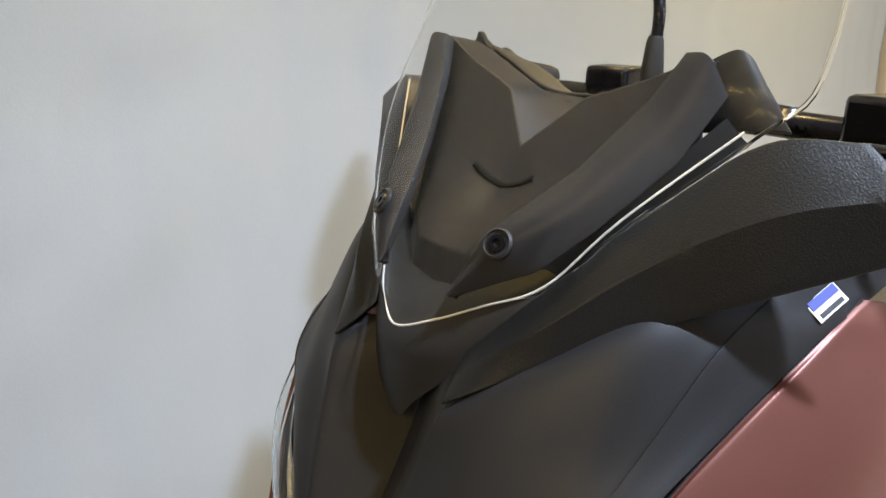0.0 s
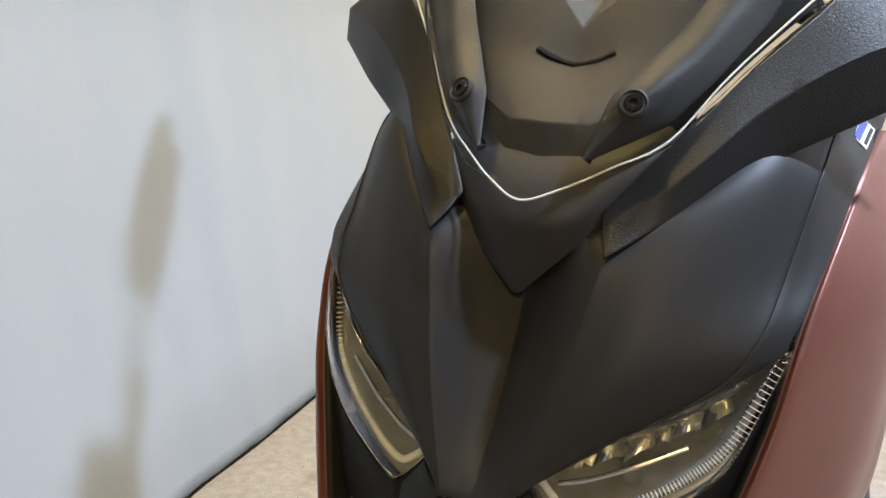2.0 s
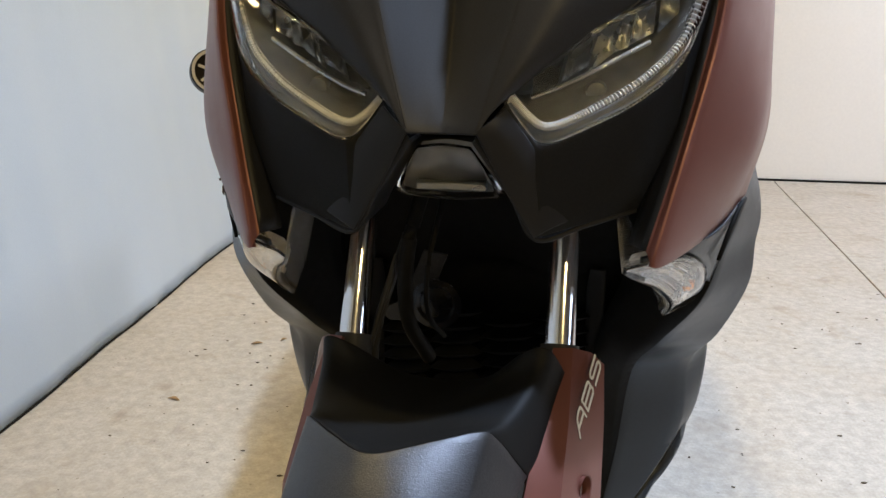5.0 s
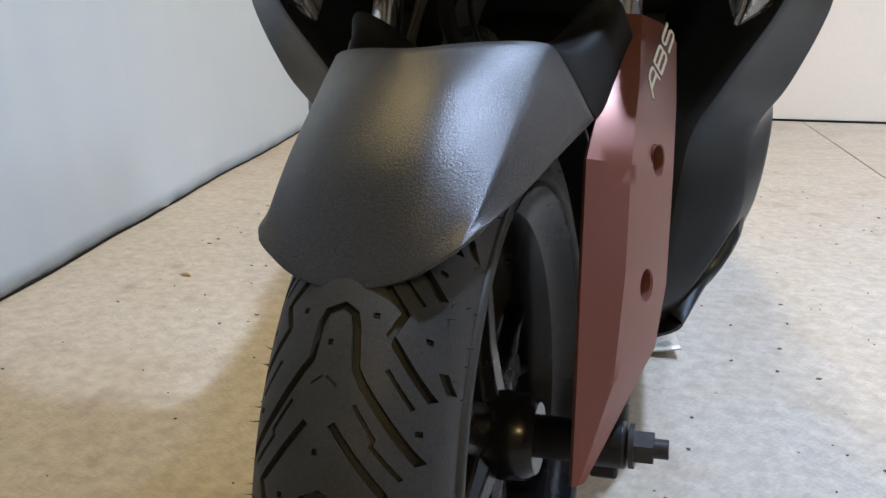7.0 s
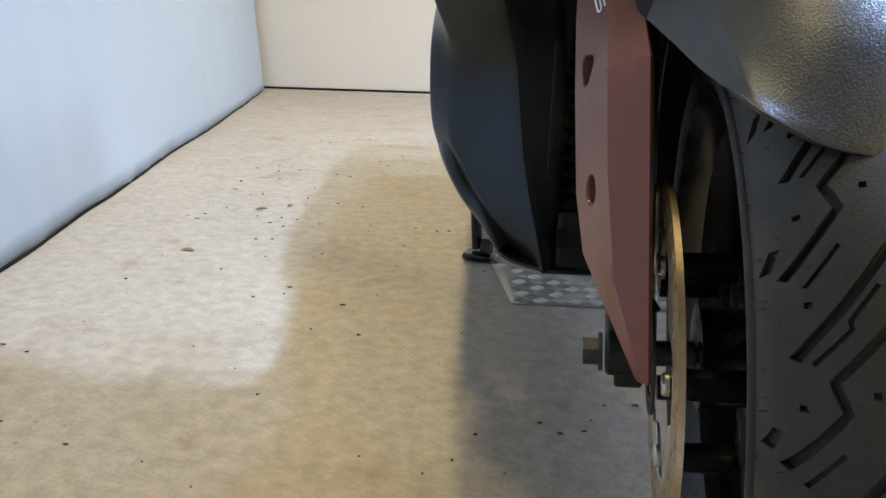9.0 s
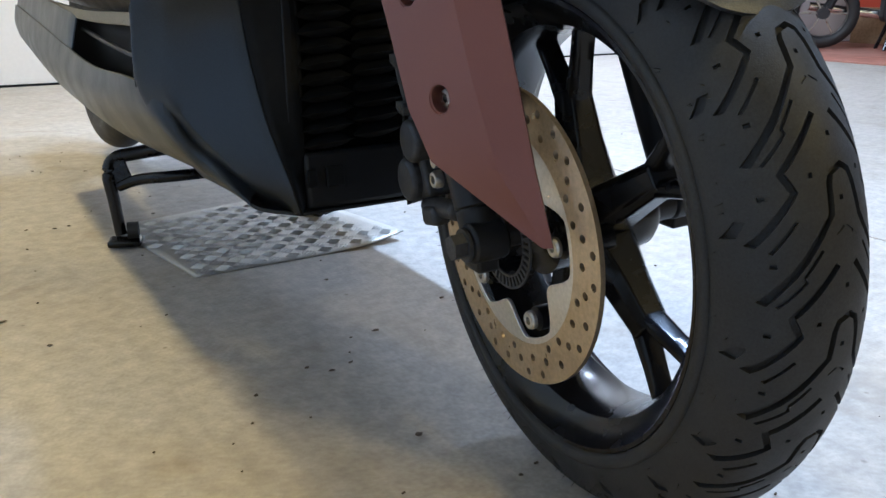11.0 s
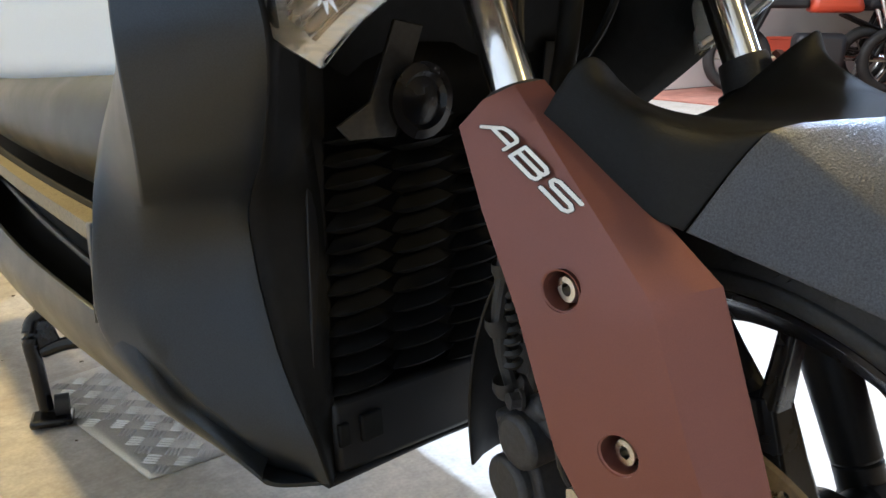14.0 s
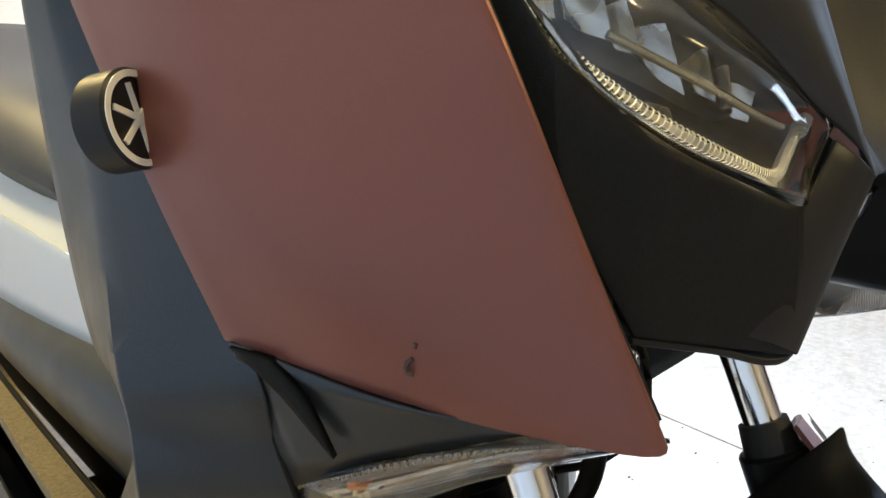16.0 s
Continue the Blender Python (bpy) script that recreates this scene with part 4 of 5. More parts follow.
for s in (-1, 1):
    br = part("screen_bracket", loft(BRACKET, 5, 4, True, side=s), CHARCOAL, scooter, "satin grey screen bracket", sharp=28)
    thick(br, 0.010, 0.0025, 1)
    p = Vector((s * 0.078, 0.1425, 1.138))
    way = Vector((s * 0.25, -0.75, 0.45)).normalized()
    part("bolt_washer", lathe([(0.005, 0), (0.0125, 0), (0.0125, 0.003), (0.0105, 0.0045), (0.0095, 0.003), (0.005, 0.003)], 28, Matrix.Translation(p - way * 0.0045) @ Vector((1, 0, 0)).rotation_difference(way).to_matrix().to_4x4()), RUBBER, br)
    part("screen_bolt", socket_bolt(p - way * 0.0040, way, 0.0078, 0.0042), GLOSS, br, "black socket bolt")
    part("screen_pad", loft([[(0.098, 0.166, 1.124), (0.145, 0.220, 1.186), (0.176, 0.264, 1.234)], [(0.106, 0.182, 1.112), (0.152, 0.232, 1.172), (0.190, 0.274, 1.216)]], 6, 3, side=s), BLACK, br)
    back_plate = loft([[(0.118, 0.300, 1.262), (0.147, 0.310, 1.279), (0.158, 0.318, 1.268)], [(0.130, 0.298, 1.215), (0.171, 0.310, 1.222), (0.193, 0.322, 1.222)]], 5, 3, side=s)
    thick(part("bracket_back", back_plate, DASH_GREY, br, "matt plate behind the screen bracket"), 0.006, 0.002)
SCREEN_ROWS = [[(0, 0.107, 1.055), (0.032, 0.119, 1.066), (0.066, 0.142, 1.084), (0.103, 0.172, 1.106)], [(0, 0.126, 1.105), (0.045, 0.132, 1.112), (0.095, 0.162, 1.132), (0.140, 0.205, 1.160)],
               [(0, 0.163, 1.185), (0.065, 0.172, 1.192), (0.135, 0.208, 1.210), (0.196, 0.256, 1.228)], [(0, 0.205, 1.285), (0.075, 0.216, 1.285), (0.145, 0.252, 1.280), (0.205, 0.308, 1.262)],
               [(0, 0.250, 1.400), (0.075, 0.262, 1.398), (0.140, 0.300, 1.385), (0.190, 0.350, 1.370)], [(0, 0.290, 1.500), (0.065, 0.300, 1.496), (0.115, 0.330, 1.480), (0.150, 0.370, 1.460)]]
screen = part("screen", loft([r + flip([r])[0][::-1][1:] for r in SCREEN_ROWS], 8, 6), SCREEN, scooter, "clear acrylic windscreen")
thick(screen, 0.003, 0.0008)
screen.visible_shadow = False
rim_line = [r[3] for r in SCREEN_ROWS[1:3]]
edge_pts = [(-x, y, z) for x, y, z in (SCREEN_ROWS[0] + rim_line)[::-1]][:-1] + SCREEN_ROWS[0] + rim_line
# Pale tube puts the light caught by the screen edge into colour.
part("lit_edge_line", pipe([(x, y - 0.0004, z) for x, y, z in edge_pts], 0.0010, 8, 6), FROST, screen, "pale line for the lit edge of the screen")

# headlights
HL_UP = [(0.052, 0.049, 0.840), (0.069, 0.054, 0.853), (0.098, 0.066, 0.876), (0.132, 0.080, 0.895), (0.163, 0.100, 0.911), (0.192, 0.122, 0.932), (0.218, 0.149, 0.970)]
HL_MID = [(0.051, 0.046, 0.833), (0.069, 0.046, 0.828), (0.094, 0.048, 0.840), (0.126, 0.056, 0.858), (0.160, 0.072, 0.878), (0.192, 0.096, 0.909), (0.220, 0.146, 0.965)]
HL_LOW = [(0.050, 0.047, 0.830), (0.067, 0.046, 0.808), (0.081, 0.042, 0.798), (0.109, 0.050, 0.808), (0.157, 0.072, 0.833), (0.192, 0.098, 0.869), (0.221, 0.148, 0.955)]
DRL = [tuple(Vector(a).lerp(Vector(b), f) + Vector((0, 0.008, 0))) for a, b, f in zip(HL_UP, HL_LOW, (0.5, 0.78, 0.84, 0.84, 0.80, 0.74, 0.6))]


def back_by(row, d, k=1.0):
    c = sum((Vector(p) for p in row), Vector()) / len(row)
    return [tuple(c + (Vector(p) - c) * k + Vector((-0.3 * d, d, 0))) for p in row]


for s in (-1, 1):
    head = part("headlight", loft([back_by(HL_UP, 0.012), back_by([tuple(Vector(a).lerp(Vector(b), 0.55)) for a, b in zip(HL_UP, HL_LOW)], 0.05, 0.92), back_by(HL_LOW, 0.012)], 6, 6, side=s), SMOKE, scooter, "clear-lensed headlight with chromed reflector")
    thick(head, 0.002)
    lens = part("lens", loft([HL_UP, HL_MID, HL_LOW], 6, 6, side=s), GLASS, head, "clear lens")
    thick(lens, 0.0025)
    lens.visible_shadow = False
    up = [tuple(Vector(p) + Vector((0, 0.022, -0.004))) for p in HL_UP[1:6]]
    lo = [tuple(Vector(a).lerp(Vector(b), 0.48) + Vector((0, 0.030, 0))) for a, b in zip(HL_UP[1:6], HL_LOW[1:6])]
    rng = random.Random(11)
    stops = [0.0, 0.16, 0.26, 0.44, 0.58, 0.66, 0.82, 0.98]
    for f0, f1 in zip(stops, stops[1:]):
        f1 -= 0.015
        u, l = spline(up, 9), spline(lo, 9)
        n = len(u) - 1
        a, b, c, d = u[int(f0 * n)], u[int(f1 * n)], l[int(f1 * n)], l[int(f0 * n)]
        c, d = b.lerp(c, rng.uniform(0.75, 1.0)), a.lerp(d, rng.uniform(0.75, 1.0))
        mid = (a + b + c + d) / 4 + Vector((rng.uniform(-0.004, 0.004), 0.010 + 0.008 * rng.random(), rng.uniform(-0.004, 0.004)))
        rows = [[tuple(a), tuple((a + b) / 2 + Vector((0, 0.006, 0))), tuple(b)], [tuple((a + d) / 2), tuple(mid), tuple((b + c) / 2)], [tuple(d), tuple((d + c) / 2 + Vector((0, 0.006, 0))), tuple(c)]]
        part("reflector_facet", loft(rows, 4, 4, side=s), REFLECTOR, head, "chromed reflector facet")
    bar = pipe([(s * x, y, z) for x, y, z in [tuple(Vector(a).lerp(Vector(b), 0.45) + Vector((0, 0.012, 0))) for a, b in zip(HL_UP[1:5], HL_LOW[1:5])]], 0.0022, 8)
    part("divider_bar", bar, REFLECTOR, head)
    guide = part("light_guide", pipe([(s * x, y + 0.004, z) for x, y, z in DRL], 0.0030, 12, 8), SIGNAL, head, "ribbed clear light guide")
    ribs = bmesh.new()
    path = spline([(s * x, y + 0.004, z) for x, y, z in DRL], 18)
    for p, q in zip(path, path[1:]):
        d = (q - p).normalized()
        r = rod(p - d * 0.0004, p + d * 0.0004, 0.0035, 8)
        me = bpy.data.meshes.new("rib")
        r.to_mesh(me)
        r.free()
        ribs.from_mesh(me)
        bpy.data.meshes.remove(me)
    tagged(part("guide_ribs", ribs, FROST, head), kind="stuff")
    bulb_at = Vector((s * 0.120, 0.105, 0.835))
    part("bulb", lathe([(0.0, -0.012), (0.008, -0.010), (0.010, 0), (0.008, 0.012), (0.006, 0.03)], 16, Matrix.Translation(bulb_at) @ Matrix.Rotation(radians(90), 4, "Z")), SMOKE, head)
    bez_lo = [(0.026, 0.034, 0.802), (0.056, 0.040, 0.758), (0.077, 0.042, 0.722), (0.118, 0.060, 0.732), (0.158, 0.078, 0.742), (0.186, 0.098, 0.802), (0.212, 0.136, 0.900)]
    bez_mid = [tuple(Vector(a).lerp(Vector(b), 0.45) + Vector((0, 0.004 if 2 < i < 6 else 0.0, 0))) for i, (a, b) in enumerate(zip(HL_LOW, bez_lo))]
    bezel = part("headlight_surround", loft([[tuple(Vector(p) + Vector((0, 0.003, 0))) for p in HL_LOW], bez_mid, bez_lo], 4, 4, True, True, side=s), DECK_BLACK, scooter, "black plastic headlight surround", sharp=20)
    thick(bezel, 0.003, 0.001)
    arm = [[(0.027, 0.0315, 0.808), (0.050, 0.0365, 0.764), (0.0745, 0.0395, 0.722)], [(0.040, 0.0360, 0.818), (0.066, 0.0395, 0.775), (0.090, 0.0455, 0.730)], [(0.049, 0.0445, 0.826), (0.076, 0.0460, 0.790), (0.106, 0.0555, 0.736)]]
    thick(part("surround_arm", loft(arm, 5, 4, side=s), BLACK, bezel, "grey-black arm beside the centre lamp"), 0.003, 0.001)
    lip = part("chin_lip", loft([[(0.026, 0.034, 0.800), (0.056, 0.040, 0.756), (0.077, 0.042, 0.720), (0.118, 0.060, 0.730), (0.158, 0.078, 0.740)], [(0.024, 0.070, 0.800), (0.056, 0.100, 0.748), (0.084, 0.160, 0.716), (0.124, 0.190, 0.722), (0.165, 0.190, 0.735)]], 6, 4, side=s), BLACK, scooter)
    thick(lip, 0.004, 0.001)

# lower centre lamp
LAMP = [[(-0.022, 0.046, 0.794), (0, 0.042, 0.797), (0.022, 0.046, 0.794)], [(-0.036, 0.058, 0.772), (0, 0.050, 0.774), (0.036, 0.058, 0.772)], [(-0.046, 0.078, 0.752), (0, 0.070, 0.750), (0.046, 0.078, 0.752)], [(-0.040, 0.090, 0.744), (0, 0.088, 0.742), (0.040, 0.090, 0.744)]]
lamp = part("centre_lamp", loft([[(x, y + 0.025, z) for x, y, z in r] for r in LAMP], 6, 5), SMOKE, scooter, "smoked clear lamp under the nose")
lens = part("lens", loft(LAMP, 6, 5), GLASS, lamp)
thick(lens, 0.002)
lens.visible_shadow = False
soften(part("lamp_strip", block((0.062, 0.012, 0.008), pose(0, 0.090, 0.754)), REFLECTOR, lamp), 0.002)

# bronze-red side panels
PANEL = [[(0.251, 0.352, 1.106), (0.259, 0.366, 1.104), (0.279, 0.410, 1.092), (0.287, 0.470, 1.062)],
         [(0.2258, 0.174, 0.986), (0.238, 0.184, 0.988), (0.288, 0.300, 0.985), (0.303, 0.400, 0.965)],
         [(0.213, 0.121, 0.892), (0.226, 0.124, 0.888), (0.283, 0.232, 0.880), (0.303, 0.332, 0.882)],
         [(0.190, 0.086, 0.795), (0.203, 0.087, 0.792), (0.268, 0.178, 0.790), (0.298, 0.268, 0.800)],
         [(0.166, 0.056, 0.711), (0.178, 0.055, 0.698), (0.234, 0.152, 0.706), (0.278, 0.243, 0.724)]]
for s in (-1, 1):
    panel = part("side_panel", loft(PANEL, 7, 7, side=s), RED, scooter, "satin bronze-red side panel", sharp=28)
    thick(panel, 0.006, 0.0028, 1)
    edge = part("panel_edge", loft([[r[0] for r in PANEL], [tuple(Vector(r[0]) + Vector((-0.012, 0.022, 0.0))) for r in PANEL]], 6, 3, side=s), BLACK, panel)
    thick(edge, 0.002)
# round badge on a short black drum
c, way = Vector((-0.3015, 0.2763, 0.8357)), Vector((0.52, -0.85, 0.20)).normalized()
m = Matrix.Translation(c) @ Vector((1, 0, 0)).rotation_difference(way).to_matrix().to_4x4() @ Matrix.Scale(0.95, 4)
badge = part("badge", lathe([(0.0, -0.015), (0.0262, -0.015), (0.0265, 0.003), (0.0250, 0.0050), (0.0225, 0.0040), (0.0, 0.0040)], 48, m), BLACK, scooter, "round black badge with a silver ring and bars")
part("badge_ring", lathe([(0.0215, 0.0036), (0.0250, 0.0036), (0.0250, 0.0056), (0.0215, 0.0056)], 48, m, closed=True), WHITE_PAINT, badge)
for i, a in enumerate((0, 60, 120)):
    part("badge_bar", block((0.0012 + 0.0002 * i, 0.0032, 0.037), m @ Matrix.Translation((0.0046, 0, 0)) @ Matrix.Rotation(radians(a), 4, "X")), WHITE_PAINT, badge)
# scuffs on the right panel
for pts in (((-0.2365, 0.1410, 0.7337), (-0.2380, 0.1440, 0.7307), (-0.2380, 0.1440, 0.7267), (-0.2365, 0.1410, 0.7257)), ((-0.2376, 0.1376, 0.7421), (-0.2379, 0.1381, 0.7401))):
    part("scuff", pipe(pts, 0.0011, 6), DARK_PRINT, scooter, "short dark scuff")
# printed sticker under the left wing
along, across = Vector((0.007, 0.052, 0.027)).normalized(), Vector((-0.029, -0.049, -0.001)).normalized()
out = along.cross(across).normalized()
across = out.cross(along).normalized()
st = Matrix.Translation(Vector((0.2475, 0.330, 1.0900)) + across * 0.018 + out * (0.0075 if out.x > 0 else -0.0075)) @ Matrix((along, across, out)).transposed().to_4x4()
sticker = part("sticker", block((0.031, 0.017, 0.0006), st), WHITE_PAINT, scooter, "small white and blue printed sticker")
part("print_bar", block((0.028, 0.0070, 0.0006), st @ Matrix.Translation((0, 0.0045, 0.0006 if out.x > 0 else -0.0006))), BLUE_PRINT, sticker)
part("print_bar", block((0.024, 0.0035, 0.0006), st @ Matrix.Translation((0, -0.005, 0.0006 if out.x > 0 else -0.0006))), GREY_METAL, sticker)

# turn signals
SIG = [[(0.150, 0.060, 0.694), (0.176, 0.074, 0.698), (0.204, 0.100, 0.697), (0.232, 0.170, 0.668), (0.247, 0.234, 0.634)],
       [(0.150, 0.066, 0.690), (0.172, 0.088, 0.684), (0.202, 0.120, 0.676), (0.230, 0.180, 0.645), (0.240, 0.242, 0.612)],
       [(0.150, 0.074, 0.686), (0.166, 0.110, 0.668), (0.188, 0.150, 0.648), (0.206, 0.195, 0.618), (0.206, 0.238, 0.590)]]
for s in (-1, 1):
    sig = part("turn_signal", loft([[tuple(Vector(p) + Vector((-d, d, 0.0))) for p in r] for r, d in zip([q[1:] for q in SIG], (0.018, 0.016, 0.003))], 6, 5, side=s), RIBBED, scooter, "clear fluted turn signal with an amber bulb")
    top, mid, low = [spline(r, 4) for r in SIG]
    for i in range(8):
        f0, f1 = i / 8, (i + 1) / 8 - 0.015
        strip = []
        for f, d in ((f0, 0.007), ((f0 + f1) / 2, 0.0105 if i % 2 else 0.0085), (f1, 0.006 if i % 3 else 0.009)):
            row = []
            for a, b, c in zip(top[5:-1], mid[5:-1], low[5:-1]):
                p = a.lerp(b, f * 2) if f < 0.5 else b.lerp(c, f * 2 - 1)
                row.append((p.x - d, p.y + d, p.z))
            strip.append(row[::2])
        part("reflector_strip", loft(strip, 3, 2, side=s), STREAKED, sig, "streaky chromed reflector strip")
    bulb_at = Vector((s * 0.2220, 0.206, 0.636))
    for i in range(9):
        a = i * math.tau / 9
        tip = bulb_at + Vector((s * 0.006 * math.cos(a) - s * 0.002, 0.006 * math.cos(a) - 0.002, 0.014 * math.sin(a)))
        part("reflector_petal", rod(bulb_at + (tip - bulb_at) * 0.45, tip, 0.0030, 6, 0.0008), CHROME, sig)
    lens = part("lens", loft(SIG, 8, 6, side=s), SIGNAL, sig)
    thick(lens, 0.0025)
    lens.visible_shadow = False
    part("bulb", lathe([(0, -0.008), (0.0040, -0.006), (0.0050, 0), (0.0040, 0.007)], 16, Matrix.Translation(bulb_at) @ Matrix.Rotation(radians(40 * s), 4, "Z")), AMBER, sig, "amber bulb")
    flutes = bmesh.new()
    u, l = spline(SIG[0], 16), spline(SIG[2], 16)
    for i in range(1, len(u) - 1):
        a, b = u[i], u[i].lerp(l[i], 0.13)
        r = rod((s * a.x, a.y, a.z), (s * b.x, b.y, b.z), 0.0010, 8)
        me = bpy.data.meshes.new("flute")
        r.to_mesh(me)
        r.free()
        flutes.from_mesh(me)
        bpy.data.meshes.remove(me)
    tagged(part("flutes", flutes, SIGNAL, lens), kind="stuff")
    wall = part("inner_wall", loft([SIG[2], [(0.144, 0.084, 0.728), (0.144, 0.115, 0.736), (0.150, 0.165, 0.726), (0.168, 0.208, 0.688), (0.190, 0.240, 0.632)]], 7, 5, side=s), FLUTED, sig, "clear fluted inner wall")
    thick(wall, 0.002)

# leg shields and lower body
SHIELD = [[(0.272, 0.395, 1.050), (0.294, 0.430, 1.040), (0.298, 0.470, 1.030)], [(0.276, 0.372, 0.900), (0.296, 0.405, 0.900), (0.301, 0.442, 0.897)],
          [(0.272, 0.290, 0.800), (0.294, 0.365, 0.798), (0.296, 0.441, 0.785)], [(0.270, 0.230, 0.715), (0.310, 0.316, 0.702), (0.290, 0.420, 0.675)],
          [(0.258, 0.233, 0.662), (0.308, 0.311, 0.656), (0.274, 0.415, 0.638)], [(0.242, 0.238, 0.606), (0.306, 0.314, 0.605), (0.272, 0.412, 0.592)], [(0.212, 0.310, 0.530), (0.286, 0.354, 0.528), (0.285, 0.436, 0.525)],
          [(0.190, 0.382, 0.460), (0.262, 0.418, 0.456), (0.293, 0.447, 0.462)], [(0.176, 0.372, 0.350), (0.262, 0.432, 0.356), (0.288, 0.478, 0.364)],
          [(0.158, 0.345, 0.262), (0.195, 0.380, 0.256), (0.250, 0.470, 0.290)], [(0.148, 0.338, 0.222), (0.168, 0.395, 0.216), (0.215, 0.500, 0.246)]]
for s in (-1, 1):
    # Same paint as the cowl, in its lit, bluish copy.
    thick(part("leg_shield", loft(SHIELD, 6, 6, True, side=s), LIT_SATIN, scooter, "charcoal leg shield fairing in the lit paint tone", sharp=28), 0.004, 0.0015, 1)
    thick(part("panel_filler", loft([[(0.165, 0.075, 0.700), (0.232, 0.145, 0.706), (0.276, 0.240, 0.724)], [(0.165, 0.078, 0.694), (0.205, 0.110, 0.696), (0.250, 0.238, 0.630)]], 7, 5, side=s), LIT_SATIN, scooter, "charcoal filler above the turn signal in the lit paint tone"), 0.003)
    # No opening is cut; a dark sliver gives the gap its shade.
    gap = loft([[(0.277, 0.238, 0.722), (0.264, 0.212, 0.700), (0.2485, 0.191, 0.668)], [(0.268, 0.214, 0.720), (0.258, 0.199, 0.700), (0.2480, 0.190, 0.668)]], 5, 3, side=s)
    thick(part("gap_shade_sliver", gap, INNER, scooter, "dark sliver laid on for the shade of a panel gap"), 0.004)
    inner = [[r[0] for r in SHIELD[3:]], [(0.165, 0.300, 0.720), (0.168, 0.310, 0.662), (0.170, 0.320, 0.610), (0.150, 0.352, 0.540), (0.135, 0.360, 0.460), (0.135, 0.356, 0.350), (0.130, 0.360, 0.262), (0.130, 0.360, 0.222)]]
    thick(part("inner_shield", loft(inner, 6, 4, side=s), INNER, scooter, "black inner fairing edge"), 0.003)
    SILL = [[(0.186, 0.380, 0.247), (0.224, 0.434, 0.304), (0.280, 0.480, 0.370), (0.283, 0.75, 0.372), (0.277, 1.00, 0.386), (0.272, 1.30, 0.412), (0.262, 1.75, 0.445)],
            [(0.200, 0.366, 0.238), (0.234, 0.420, 0.282), (0.273, 0.474, 0.326), (0.287, 0.75, 0.330), (0.284, 1.00, 0.340), (0.279, 1.30, 0.360), (0.268, 1.75, 0.400)],
            [(0.186, 0.360, 0.228), (0.210, 0.415, 0.248), (0.236, 0.480, 0.270), (0.254, 0.75, 0.272), (0.258, 1.00, 0.284), (0.256, 1.30, 0.304), (0.246, 1.75, 0.350)],
            [(0.148, 0.350, 0.220), (0.150, 0.420, 0.222), (0.150, 0.500, 0.226), (0.170, 0.75, 0.240), (0.170, 1.00, 0.255), (0.165, 1.30, 0.27), (0.155, 1.75, 0.31)]]
    rear_fill = loft([[(0.262, 0.955, 0.438), (0.258, 1.30, 0.462), (0.246, 1.75, 0.500)], [(0.277, 0.965, 0.372), (0.273, 1.30, 0.394), (0.262, 1.75, 0.420)]], 6, 4, side=s)
    thick(part("rear_sill_panel", rear_fill, LIT_SATIN, scooter, "charcoal panel behind the side opening in the lit paint tone"), 0.005, 0.002)
    thick(part("lower_sill", loft(SILL, 7, 5, side=s), LIT_SATIN, scooter, "charcoal lower side sill in the lit paint tone", sharp=30), 0.004, 0.0015)
    PIL = [[(0.290, 0.452, 0.462), (0.287, 0.482, 0.366)], [(0.280, 0.500, 0.452), (0.274, 0.520, 0.372)]]
    thick(part("sill_post", loft(PIL, 4, 3, side=s), LIT_SATIN, scooter), 0.006, 0.002)
    soften(part("foot_trim", loft([[(0.284, 0.462, 0.452), (0.272, 0.80, 0.448), (0.258, 1.10, 0.452), (0.245, 1.36, 0.462)], [(0.284, 0.466, 0.436), (0.272, 0.80, 0.432), (0.258, 1.10, 0.436), (0.245, 1.36, 0.446)], [(0.235, 0.466, 0.436), (0.23, 0.80, 0.432), (0.22, 1.10, 0.436), (0.21, 1.36, 0.446)]], 6, 3, flat_v=True, side=s), FOOT_METAL, scooter, "gold-tinted ribbed footboard trim"), 0.002)
    # Dark sheet puts the shade into the opening below the footboard.
    thick(part("foot_recess", loft([[(0.24, 0.46, 0.44), (0.235, 0.9, 0.44), (0.225, 1.4, 0.455)], [(0.235, 0.46, 0.30), (0.235, 0.9, 0.31), (0.225, 1.4, 0.33)]], 6, 4, side=s), INNER, scooter, "dark back sheet shading the recess under the footboard"), 0.004)
    part("recess_rib", pipe([(s * 0.262, 0.50, 0.392), (s * 0.258, 0.75, 0.402), (s * 0.248, 1.0, 0.415)], 0.004, 8), BLACK, scooter)
    COVER = [[(0.140, 0.52, 0.665), (0.165, 0.80, 0.690), (0.185, 1.10, 0.712), (0.185, 1.45, 0.745), (0.15, 1.85, 0.80)], [(0.172, 0.52, 0.632), (0.200, 0.80, 0.655), (0.220, 1.10, 0.675), (0.220, 1.45, 0.705), (0.18, 1.85, 0.76)],
             [(0.178, 0.52, 0.622), (0.206, 0.80, 0.645), (0.226, 1.10, 0.663), (0.226, 1.45, 0.692), (0.184, 1.85, 0.745)], [(0.180, 0.52, 0.570), (0.202, 0.80, 0.550), (0.214, 1.10, 0.535), (0.214, 1.45, 0.535), (0.175, 1.85, 0.62)]]
    thick(part("rear_side_cover", loft(COVER, 6, 5, side=s), SILVER_PLASTIC, scooter, "pale grey rear side cover under the seat"), 0.004)
